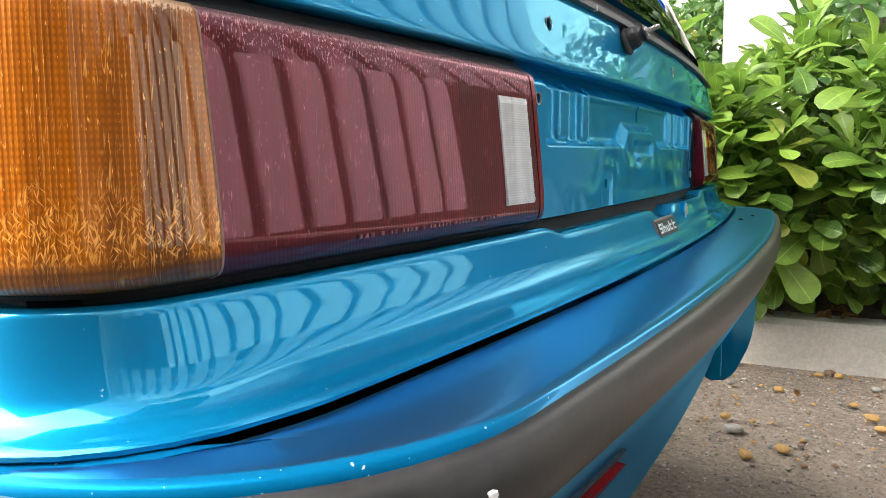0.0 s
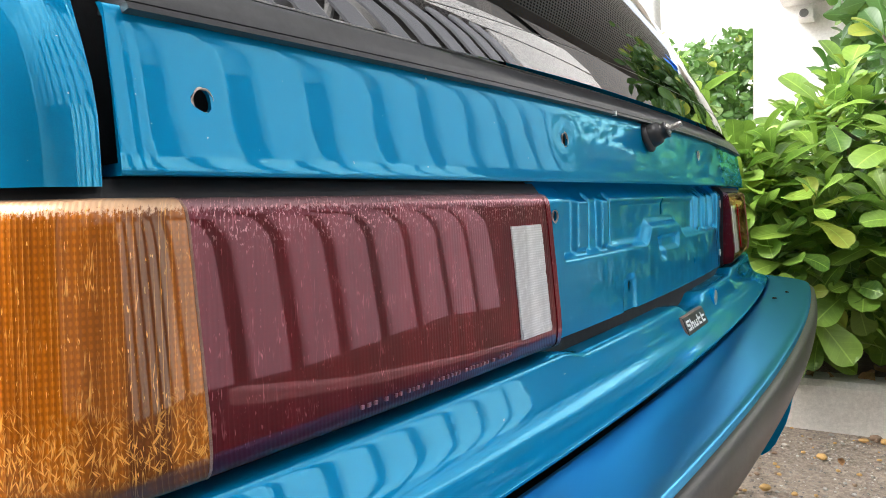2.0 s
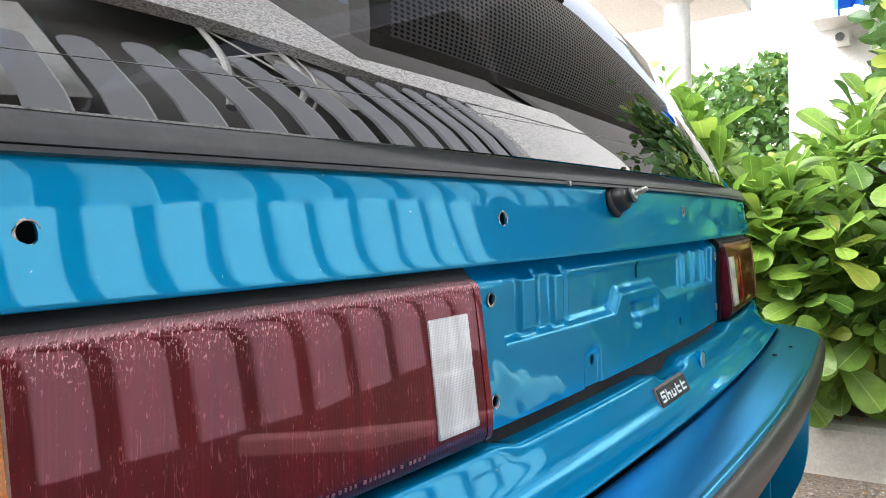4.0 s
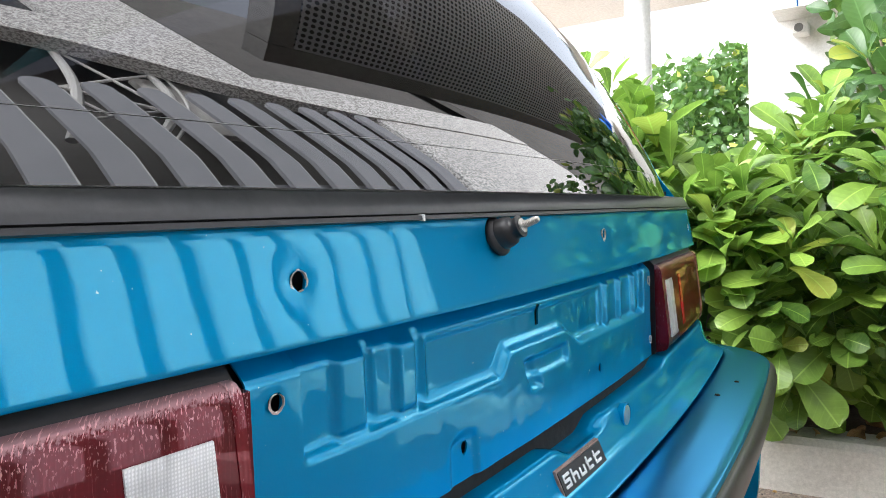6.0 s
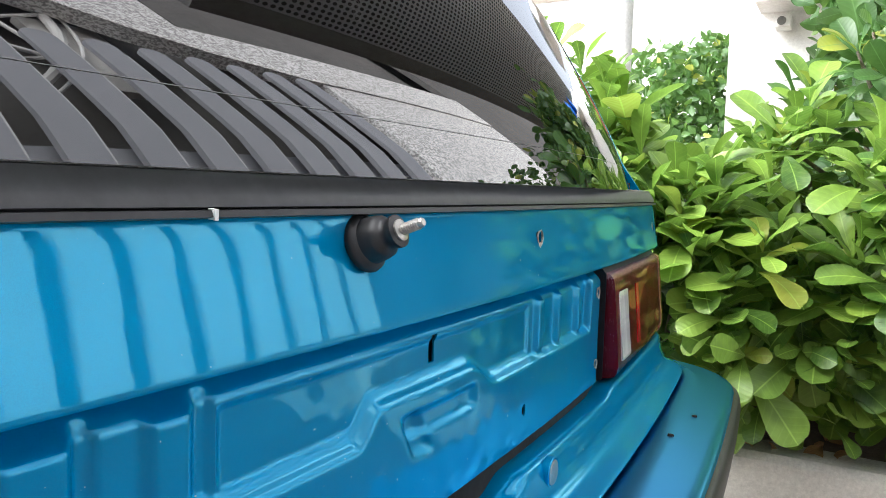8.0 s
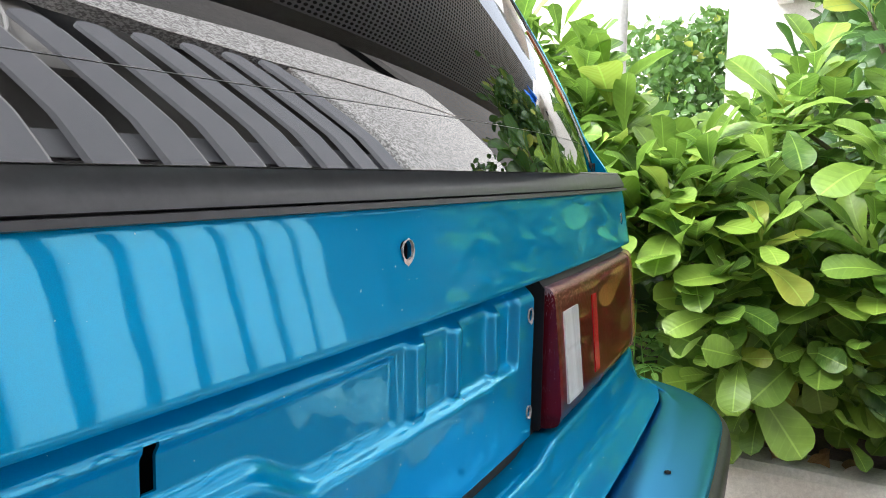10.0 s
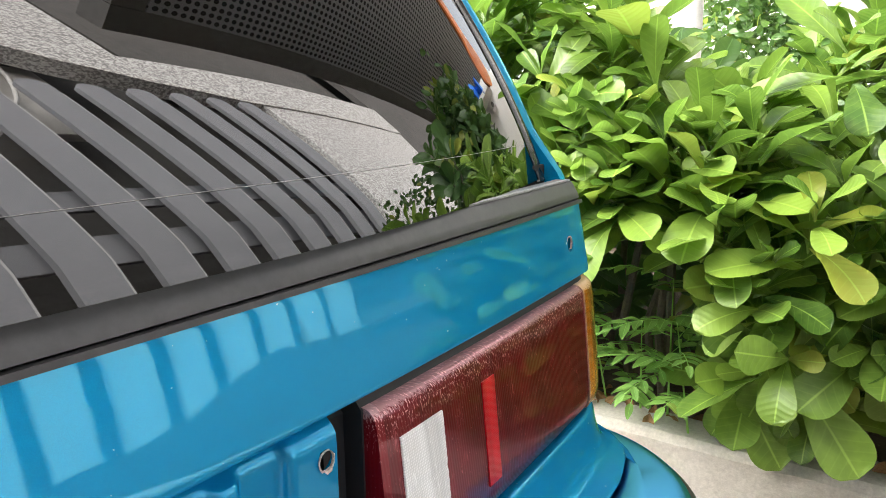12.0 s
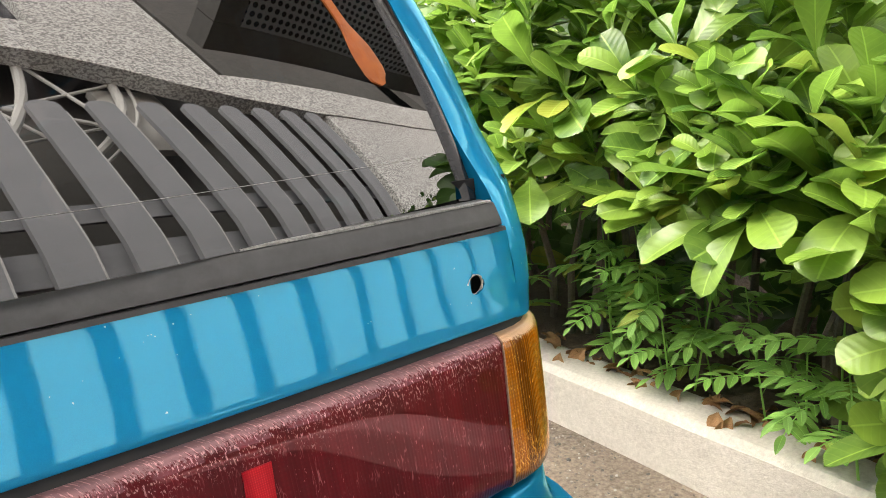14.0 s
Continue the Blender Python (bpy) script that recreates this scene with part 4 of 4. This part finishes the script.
heap = Heap()
picked = 0
tips = []
for i in range(820):
    y = rnd.uniform(-0.75, 4.4)
    deep_in = rnd.random() ** 1.6 * 0.75
    topz = hedge_top(y, 1.55 + deep_in)
    low = 0.27 if y < 0.05 else (0.71 if y < 1.3 else 0.5)
    z = low + (topz - low) * rnd.random() ** 0.8
    depth = deep_in
    x = hedge_front(y, z) + depth
    axis = Vector((-0.55 + depth, rnd.uniform(-0.5, 0.5), 0.65 + 0.6 * rnd.random() + depth))
    if z > topz - 0.2:
        axis = Vector((rnd.uniform(-0.5, 0.3), rnd.uniform(-0.4, 0.4), 1.0))
    tips.append((depth, Vector((x, y, z)), axis))
for i in range(50):
    y = rnd.uniform(-0.75, 0.10)
    z = rnd.uniform(0.33, 0.6)
    tips.append((0.05, Vector((1.61 + 0.22 * rnd.random() - 0.2 * (z - 0.33), y, z)), Vector((-0.8, rnd.uniform(-0.5, 0.5), rnd.uniform(0.1, 0.7)))))
for q in ((2.2, -0.02, 1.04), (1.9, -0.06, 1.0), (2.3, 0.06, 1.08), (2.1, -0.13, 1.02), (2.35, -0.06, 1.08)):
    tips.append((0.3, Vector(q), Vector((-0.2, rnd.uniform(-0.3, 0.3), 1.0))))
for q in ((1.78, 0.50, 1.27), (1.84, 0.62, 1.32), (1.72, 0.40, 1.20), (1.9, 0.74, 1.34), (1.80, -0.14, 1.17)):
    tips.append((0.3, Vector(q), Vector((-0.25, rnd.uniform(-0.25, 0.25), 1.0))))
tips.append((0.0, Vector((1.50, -0.05, 0.47)), Vector((-0.9, -0.2, 0.35))))
for depth, tip, axis in tips:
    near = depth < 0.12 and -0.6 < tip.y < 1.5
    for which, m in rosette(rnd, tip, axis, rnd.randrange(7, 12), rnd.uniform(0.82, 1.18), near):
        if near and picked < 290:
            picked += 1
            sh = min(shrubs, key=lambda o: abs(o.location.y - tip.y))
            lf = new("leaf", LEAVES[which])
            lf.parent = sh
            lf.matrix_parent_inverse = Matrix.Translation(sh.location).inverted()
            lf.matrix_basis = m
        else:
            heap.add(ARR[which], m)
# Inner layer in the darker green, so the hedge's depth looks shaded.
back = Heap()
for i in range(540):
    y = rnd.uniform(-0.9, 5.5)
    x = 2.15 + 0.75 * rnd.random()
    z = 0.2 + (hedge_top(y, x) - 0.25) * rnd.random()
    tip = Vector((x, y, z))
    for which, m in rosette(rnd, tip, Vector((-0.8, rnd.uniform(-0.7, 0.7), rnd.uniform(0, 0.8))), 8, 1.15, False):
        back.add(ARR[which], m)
deep = Heap()
tree = thing("small_tree", (2.05, -0.4, 0.15), "taller dark-leaved young tree among the hedge", "tree")
part("trunk", tube_bm([(2.05, -0.4, 0.1), (2.05, -0.38, 0.6), (2.02, -0.34, 1.0), (2.0, -0.32, 1.35)], [0.022, 0.019, 0.014, 0.007], 9), STEM, tree)
for i in range(11):
    y = rnd.uniform(-0.42, -0.2)
    tip = Vector((1.92 + 0.3 * rnd.random(), y, rnd.uniform(1.05, 1.42)))
    root = Vector((2.02, -0.34, max(0.85, tip.z - 0.3)))
    part("limb", tube_bm([root, root.lerp(tip, 0.5) + Vector((0, 0, 0.03)), tip], [0.008, 0.006, 0.004], 6), STEM, tree)
    for which, m in rosette(rnd, tip, Vector((-0.5, rnd.uniform(-0.7, 0.9), rnd.uniform(-0.1, 0.7))), 8, 0.95, False):
        deep.add(ARR[which], m)
for q in ((1.90, -0.10, 1.14), (1.9, -0.16, 1.12)):
    tip = Vector(q)
    part("limb", tube_bm([(2.02, -0.30, 0.85), (1.98, -0.1, 1.0), tip], [0.008, 0.006, 0.004], 6), STEM, tree)
    for which, m in rosette(rnd, tip, Vector((-0.2, rnd.uniform(-0.3, 0.3), 1.0)), 8, 0.9, False):
        deep.add(ARR[which], m)
crown = deep.link("crown", LEAFDEEP)
crown.parent = tree
crown.matrix_parent_inverse = Matrix.Translation(tree.location).inverted()
tagged(back.link("inner_leaves", LEAFDARK), "dark green inner hedge leaves, shade put into the colour", "foliage", kind="stuff")
tagged(heap.link("hedge_leaves", LEAF), "dense bright green glossy hedge leaves", "foliage", kind="stuff")

# low weeds and litter in front of the hedge
WEEDLEAF = leaf_mesh("weed_leaf", 0.066, 0.024, 0.4, 0.2, WEED, 0.42)
WARR = mesh_arrays(WEEDLEAF)
def frond(heap, base, d, length, size):
    """A feathery leaf: a drooping rib with pairs of small pointed leaflets."""
    side = d.cross(Vector((0, 0, 1))).normalized()
    p = base.copy()
    pts = [p.copy()]
    for k in range(5):
        d = (d + Vector((0, 0, -0.13))).normalized()
        p = p + d * (length / 5)
        pts.append(p.copy())
        sc = size * (1.0 - 0.4 * abs(k - 1.5) / 3) * rnd.uniform(0.85, 1.15)
        for q in ((-1, 1) if k < 4 else (0,)):
            t = (side * q * 0.85 + d * (0.6 if q else 1.0) + Vector((0, 0, rnd.uniform(-0.25, 0.15)))).normalized()
            up = side.cross(d).normalized()
            up = (up - t * up.dot(t)).normalized()
            r = t.cross(up)
            heap.add(WARR, Matrix(((r.x * sc, t.x * sc, up.x * sc, p.x), (r.y * sc, t.y * sc, up.y * sc, p.y), (r.z * sc, t.z * sc, up.z * sc, p.z), (0, 0, 0, 1))))
    return pts


WEEDS = [(1.82 + 0.09 * rnd.random(), 0.55 + 0.55 * rnd.random(), 0.22 + 0.30 * rnd.random()) for i in range(8)]
WEEDS += [(1.84, 0.44, 0.34), (1.82, 0.34, 0.26), (1.74, 0.19, 0.30), (1.82, 0.27, 0.40), (1.86, 1.25, 0.4), (1.86, 1.4, 0.35)]
for x, y, hgt in WEEDS:
    w = Heap()
    base = Vector((x, y, 0.14))
    lean = Vector((-0.20 * rnd.random(), rnd.uniform(-0.2, 0.2), 1)).normalized()
    plant = thing("weed", (x, y, 0.15), "small feathery light green weed growing on the kerb edge", "weed", "weeds")
    for k in range(7):
        t = 0.25 + 0.75 * k / 6
        a = k * 2.4 + rnd.random()
        d = Vector((math.cos(a) - 0.2, math.sin(a), 0.2 + 0.5 * rnd.random())).normalized()
        pts = frond(w, base + lean * hgt * t, d, rnd.uniform(0.10, 0.17), rnd.uniform(0.75, 1.1))
        part("stem", tube_bm(pts, [0.0013] * 6, 5), WEED, plant)
    ob = w.link("leaves", WEED)
    ob.parent = plant
    ob.matrix_parent_inverse = Matrix.Translation(plant.location).inverted()
    part("stem", tube_bm([base, base + lean * hgt], [0.003, 0.0015], 6), WEED, plant)

DRYLEAF = leaf_mesh("dry_leaf", 0.10, 0.05, 1.6, 0.7, DRY)
for i in range(70):
    ob = new("dry_leaf", DRYLEAF)
    y = rnd.uniform(-0.9, 1.5) if i % 2 else rnd.uniform(0.25, 1.0)
    onk = i < 56
    x = rnd.uniform(1.765, 1.88) if onk else rnd.uniform(0.95, 1.65)
    sc = rnd.uniform(0.4, 1.0) if onk else rnd.uniform(0.3, 0.55)
    ob.matrix_basis = pose(x, y, 0.178 if onk else 0.018, rnd.uniform(-15, 15), rnd.uniform(-20, 20), rnd.uniform(0, 360)) @ Matrix.Diagonal((sc, sc, sc, 1))
    tagged(ob, "curled dry brown fallen leaf", "leaf", "fallen leaves")

def pebble_mesh(seed):
    r = random.Random(seed)
    bm = bmesh.new()
    bmesh.ops.create_icosphere(bm, subdivisions=2, radius=1.0)
    for v in bm.verts:
        v.co *= 1 + 0.25 * noise.noise(v.co * 1.3 + Vector((seed * 3.1, 0, 0)))
        v.co.z *= 0.55
    me = bpy.data.meshes.new("stone")
    bm.to_mesh(me)
    bm.free()
    me.materials.append(STONES[seed % len(STONES)])
    me.shade_smooth()
    return me


STONES = [rough_mat("grey_stone", (0.2, 0.19, 0.17), (0.36, 0.34, 0.31), 30, 0.85), rough_mat("ochre_fruit", (0.30, 0.16, 0.05), (0.48, 0.30, 0.10), 25, 0.7), rough_mat("brown_stone", (0.14, 0.09, 0.06), (0.26, 0.17, 0.11), 30, 0.85)]
PEBBLES = [pebble_mesh(k) for k in range(6)]
for i in range(260):
    ob = new("stone", PEBBLES[i % 6])
    big = i < 14
    r = rnd.uniform(0.012, 0.024) if big else rnd.uniform(0.003, 0.008)
    x, y = rnd.uniform(0.85, 1.68), rnd.uniform(-0.75, 0.5)
    ob.matrix_basis = pose(x, y, 0.3 * r, 0, 0, rnd.uniform(0, 360)) @ Matrix.Diagonal((r, r * rnd.uniform(0.7, 1.3), r, 1))
    tagged(ob, "small loose stone on the gritty ground" if not big else "rounded brown stone on the gritty ground", "stone", "loose stones")

for x, y, r in ((0.853, -0.075, 0.017), (0.927, -0.148, 0.017), (1.108, 0.006, 0.015), (1.104, -0.064, 0.009), (1.64, -0.262, 0.016), (1.256, -0.344, 0.017), (1.174, -0.361, 0.016), (1.63, -0.205, 0.013)):
    ob = new("fruit", PEBBLES[1 if r > 0.01 else 4])
    ob.matrix_basis = pose(x, y, 0.45 * r, 0, 0, rnd.uniform(0, 360)) @ Matrix.Diagonal((r * 1.2, r * 0.9, r, 1))
    tagged(ob, "dry ochre fallen fruit on the gritty ground", "fruit", "fallen fruit")

grit = bmesh.new()
bmesh.ops.create_icosphere(grit, subdivisions=1, radius=1.0)
unit = np.array([v.co[:] for v in grit.verts])
tris = np.array([[v.index for v in f.verts] for f in grit.faces])
grit.free()
COUNT = 7000
rs = np.random.RandomState(4)
size = rs.uniform(0.001, 0.004, COUNT) * (1 + 0.8 * (rs.rand(COUNT) > 0.94))
place = np.stack([rs.uniform(0.55, 1.69, COUNT), rs.uniform(-0.9, 1.1, COUNT), size * 0.1], 1)
shape = unit[None] * (1 + 0.35 * rs.uniform(-1, 1, (COUNT, len(unit), 1))) * np.array([1, 1, 0.6]) * size[:, None, None]
me = bpy.data.meshes.new("gravel")
me.from_pydata((shape + place[:, None]).reshape(-1, 3).tolist(), [], (tris[None] + np.arange(COUNT)[:, None, None] * len(unit)).reshape(-1, 3).tolist())


def gravel_mat():
    m, n, l, p = shader("mixed_gravel")
    geo = n.new("ShaderNodeNewGeometry")
    c = ramp(n, l, geo.outputs["Random Per Island"], [(0.0, (0.06, 0.052, 0.045)), (0.4, (0.19, 0.15, 0.115)), (0.75, (0.34, 0.28, 0.22)), (0.97, (0.62, 0.58, 0.52))])
    l.new(mixc(n, l, 0.3, c, ramp(n, l, noise_tex(n, l, texco(n, l), 300.0, 3), [(0.3, grey(0.1)), (0.7, grey(0.4))])), p.inputs["Base Color"])
    p.inputs["Roughness"].default_value = 0.9
    return m


me.materials.append(gravel_mat())
tagged(new("gravel", me), "fine mixed grey and brown gravel on the ground", "gravel", kind="stuff")

# ---- buildings ----
white = thing("white_building", (9.4, -1.0, 0), "white rendered building behind the hedge", "building")
part("wall", box_bm(9.2, 9.5, -0.2, 1.19, 0, 3.45), WHITE, white, smooth=False)
part("ledge", box_bm(8.6, 9.2, -0.18, 0.85, 3.08, 3.16, 0.01), WHITE, white, smooth=False)
part("side_wall", box_bm(9.5, 18.9, 0.9, 1.188, 0, 3.45), WHITE, white, smooth=False)
ac = thing("air_conditioner", (9.0, 0.6, 2.75), "white outdoor air conditioner unit on the wall", "air conditioner")
part("case", box_bm(8.9, 9.19, 0.49, 0.66, 2.85, 2.98, 0.015), WHITE, ac)
rows = [[(8.895 - h, 0.585 + 0.45 * r * math.cos(2 * math.pi * k / 24), 2.912 + 0.45 * r * math.sin(2 * math.pi * k / 24)) for k in range(24)] for r, h in ((0.11, 0.0), (0.11, 0.012), (0.085, 0.014), (0.08, 0.002), (0.03, 0.002), (0.03, 0.012), (0.01, 0.013))]
part("fan_grille", loft(rows, close=True, caps=True), rough_mat("grey_grille", (0.16, 0.16, 0.16), (0.24, 0.24, 0.24), 20), ac)
tarp = thing("awning", (9.0, 0.35, 3.2), "bright blue folded awning on the white wall", "awning")
part("cloth", loft([[(8.7 - 0.12 * math.sin(i * 1.3), 0.62 - 0.4 * i / 8, 3.17 + 0.26 * j / 6 - 0.1 * math.sin(i + j)) for i in range(9)] for j in range(7)]), BLUE, tarp)
part("rear_wall", box_bm(19.0, 19.3, 1.0, 12.0, 0, 6.0), WHITE, white, smooth=False)
canopy = thing("entrance_canopy", (7.2, 2.2, 0), "white canopy slab on a round column", "canopy")
part("column", tube_bm([(7.1, 1.95, 0), (7.1, 1.95, 3.26)], 0.135, 28), WHITE, canopy)
part("capital", tube_bm([(7.1, 1.95, 3.12), (7.1, 1.95, 3.2), (7.1, 1.95, 3.27)], [0.14, 0.22, 0.30], 28), WHITE, canopy)
part("slab", box_bm(6.6, 8.4, 1.45, 9.0, 3.26, 3.5, 0.02), WHITE, canopy, smooth=False)

# far trees seen past the canopy
far = Heap()
FAR = leaf_mesh("far_leaf", 0.24, 0.13, 0.5, 0.2, LEAF, 0.5)
FARR = mesh_arrays(FAR)
for i in range(3600):
    c = Vector((rnd.gauss(17, 0.6), 1.25 + 3.6 * rnd.random() ** 1.5, 0))
    hi = 4.25 + 0.35 * noise.noise((c.y * 1.4, 1, 1))
    c.z = 1.0 + (hi - 1.0) * rnd.random() ** 0.8
    far.add(FARR, Matrix.Translation(c) @ Euler((rnd.uniform(0, 6), rnd.uniform(0, 6), rnd.uniform(0, 6))).to_matrix().to_4x4())
tagged(far.link("far_trees", LEAFDEEP), "distant sunlit green trees", "foliage", kind="stuff")

side_trees = Heap()
for i in range(1500):
    c = Vector((rnd.gauss(13, 0.6), rnd.uniform(-9.0, -0.5), 0))
    hi = 4.6 + 1.1 * noise.noise((c.y * 0.9, 4, 1))
    c.z = hi * rnd.random() ** 0.5
    side_trees.add(FARR, Matrix.Translation(c) @ Euler((rnd.uniform(0, 6), rnd.uniform(0, 6), rnd.uniform(0, 6))).to_matrix().to_4x4())
tagged(side_trees.link("side_trees", LEAFDARK), "dark green trees beside the white building", "foliage", kind="stuff")

street_tree = thing("street_tree", (7.8, -0.6, 0), "dense dark green tree in front of the white building", "tree")
part("trunk", tube_bm([(7.9, -0.6, 0), (7.85, -0.55, 1.2), (7.8, -0.6, 2.2), (7.8, -0.5, 3.0)], [0.13, 0.11, 0.08, 0.03], 12), STEM, street_tree)
crown = Heap()
for i in range(1700):
    y = rnd.uniform(-1.15, 0.14)
    z = 0.5 + (3.3 + 0.5 * noise.noise((y * 3.5, 2, 2)) + 0.4 * y) * rnd.random() ** 0.8
    crown.add(FARR, Matrix.Translation((rnd.gauss(7.8, 0.45), y, z)) @ Euler((rnd.uniform(0, 6), rnd.uniform(0, 6), rnd.uniform(0, 6))).to_matrix().to_4x4())
for k in range(7):
    part("limb", tube_bm([(7.83, -0.57, 1.2 + 0.15 * k), (7.75, -0.57 + 0.2 * math.cos(k * 2.1), 1.6 + 0.17 * k), (7.7, -0.57 + 0.45 * math.cos(k * 2.1), 1.9 + 0.18 * k)], [0.05, 0.03, 0.012], 7), STEM, street_tree)
ob = crown.link("crown", LEAFDARK)
ob.parent = street_tree
ob.matrix_parent_inverse = Matrix.Translation(street_tree.location).inverted()

# Unseen tall dark wall, added to keep bright sky out of the left-hand paint.
side_screen = thing("side_screen_wall", (-7, 0, 0), "unseen dark wall added beside the parking place", "building")
part("wall", box_bm(-7.4, -7.0, -5.5, 4.0, 0, 9.0), rough_mat("dark_render", (0.10, 0.10, 0.10), (0.16, 0.155, 0.15), 1.0, 0.85), side_screen, smooth=False)

# the building behind the camera that the paint and the window mirror
GREYWALL = rough_mat("grey_render", (0.33, 0.342, 0.38), (0.39, 0.402, 0.44), 1.2, 0.8, 0.1, 0.004, 20)
POSTS = rough_mat("warm_grey_render", (0.68, 0.69, 0.71), (0.75, 0.76, 0.78), 1.2, 0.8, 0.1, 0.004, 20)
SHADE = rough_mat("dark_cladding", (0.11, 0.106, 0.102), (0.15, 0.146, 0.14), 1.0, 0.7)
PARAPET = rough_mat("pale_grey_render", (0.55, 0.545, 0.53), (0.66, 0.655, 0.64), 0.8, 0.8)
GLAZING = rough_mat("dark_glazing", (0.02, 0.022, 0.028), (0.04, 0.042, 0.05), 0.5, 0.15)


def perforated_mat():
    m, n, l, p = shader("perforated_screen")
    v = n.new("ShaderNodeTexVoronoi")
    v.inputs["Scale"].default_value = 8.0
    v.inputs["Randomness"].default_value = 0.0
    l.new(texco(n, l, (1, 1, 0)), v.inputs["Vector"])
    l.new(ramp(n, l, v.outputs[0], [(0.30, (0.006, 0.006, 0.007)), (0.36, (0.30, 0.31, 0.33))]), p.inputs["Base Color"])
    p.inputs["Roughness"].default_value = 0.6
    return m


office = thing("office_building", (3, -7, 0), "pale building with tall upright fins and dark glazing", "building")
part("back_wall", box_bm(-16, 46, -8.4, -8.0, 0, 34), SHADE, office, smooth=False)


def fin_bm(x, w, z0, z1):
    """A tall blade with a rounded top."""
    prof = [(x, z0), (x + w, z0), (x + w, z1 - 0.3)]
    prof += [(x + w / 2 + w / 2 * math.cos(a * math.pi / 8), z1 - 0.3 + 0.3 * math.sin(a * math.pi / 8)) for a in range(1, 8)]
    prof += [(x, z1 - 0.3)]
    return loft([[(px, y, pz) for px, pz in prof] for y in (-6.14, -6.0)], close=True, caps=True)


for i in range(19):
    x = -9.2 + 1.2 * i
    part("fin", fin_bm(x, 0.66, 3.12, 10.9 + 0.02 * i), GREYWALL, office, smooth=False)
    # Paler strip: the fin's lit side face put into the colour.
    part("fin_lit_edge", box_bm(x + 0.661, x + 0.70, -6.13, -6.01, 3.12, 10.5, 0.005), POSTS, office, smooth=False)
for z0, z1, y in ((4.5, 5.3, -6.45), (6.1, 6.78, -6.45)):
    part("spandrel", box_bm(-10, 13.6, y - 0.1, y, z0, z1, 0.02), GREYWALL, office, smooth=False)
for i in range(13):
    x = -1.40 + 0.72 * i
    part("post", box_bm(x, x + 0.47, -6.02, -5.9, 0, 3.1, 0.02), POSTS, office, smooth=False)
roof = thing("canopy_roof", (6, 0, 0), "high canopy roof with a dark perforated ceiling", "roof")
part("dark_strip", box_bm(4.01, 19, -2.0, -1.6, 6.05, 6.5), SHADE, roof, smooth=False)
part("dark_bay", box_bm(4.01, 4.4, -1.59, 2.0, 6.05, 6.5), SHADE, roof, smooth=False)
part("ceiling_sheet", box_bm(4.41, 19, -1.59, 2.0, 6.04, 6.1), perforated_mat(), roof, "dark perforated metal ceiling sheet", smooth=False)
for y in (-2.0, -1.4):
    part("column", tube_bm([(18.6, y, 0), (18.6, y, 6.05)], 0.12, 20), WHITE, roof)
BROWN = rough_mat("brown_grey_cladding", (0.11, 0.107, 0.104), (0.17, 0.165, 0.16), 0.6, 0.8)
part("end_wall", box_bm(25.0, 80, -6.5, -6.1, 0, 30), BROWN, office, smooth=False)
part("upper_wall", box_bm(12.0, 24.99, -7.4, -7.0, 13.6, 30), BROWN, office, smooth=False)
part("end_block", box_bm(13.6, 24.98, -6.6, -6.02, 4.0, 11.19, 0.05), ROUGHCAST, office, "grey roughcast end of the building", smooth=False)
soffit = [(-3.0, 17.6), (5.0, 14.3), (6.8, 13.35), (8.1, 12.5), (10.0, 11.75), (13.0, 11.2), (24.98, 11.2), (24.98, 13.5), (10.1, 13.5), (10.1, 34.0), (5.7, 34.0), (5.7, 16.8), (-3.0, 19.2)]
part("roughcast_front", loft([[(x, y, z) for x, z in soffit] for y in (-6.6, -5.95)], close=True, caps=True), ROUGHCAST, office, "grey roughcast tower and beam with a sloping underside", smooth=False)
part("tower_window", box_bm(1.0, 5.69, -6.55, -6.3, 16.8, 30, 0.03), GLAZING, office, "dark glazed opening beside the tower", smooth=False)
# Unseen slab added above the car so the bumper mirrors darkness, not sky.
part("added_dark_slab", box_bm(-1.2, 1.4, -1.7, 1.0, 6.05, 6.4), SHADE, roof, smooth=False)
part("cross_beam", box_bm(1.4, 4.0, 1.2, 2.0, 6.05, 6.4), SHADE, roof, smooth=False)
part("parapet", box_bm(6.3, 8.1, -7.2, -6.9, 9.6, 13.4, 0.03), PARAPET, office, "pale grey wall behind the fins", smooth=False)
part("upper_block", box_bm(-5.0, 0.4, -7.4, -7.0, 9.0, 15.0, 0.03), PARAPET, office, "pale grey wall behind the fins", smooth=False)
truss = thing("lattice_mast", (5.4, -6.7, 10.0), "white steel lattice frame on the building", "truss")


def leg(x, z, dx, dz, bow):
    return [(x + dx * k / 8 + bow * math.sin(math.pi * k / 8), -6.7, z + dz * k / 8) for k in range(9)]


for path, r in ((leg(3.0, 8.6, 1.9, 6.2, 0.3), 0.13), (leg(4.6, 8.6, 2.3, 5.0, 0.55), 0.13), (leg(5.0, 8.6, 2.3, 5.0, 0.55), 0.05),
                (leg(4.9, 14.8, 1.9, -1.2, 0), 0.07), (leg(3.9, 11.7, 2.9, 1.7, 0), 0.06), (leg(5.0, 14.6, 1.0, -3.9, 0), 0.06),
                (leg(3.9, 11.7, 2.1, -1.1, 0), 0.07), (leg(3.3, 9.6, 2.4, 1.0, 0), 0.05), (leg(3.8, 11.4, 1.1, -2.6, 0), 0.05)):
    part("strut", tube_bm(path, r, 8), WHITE, truss)
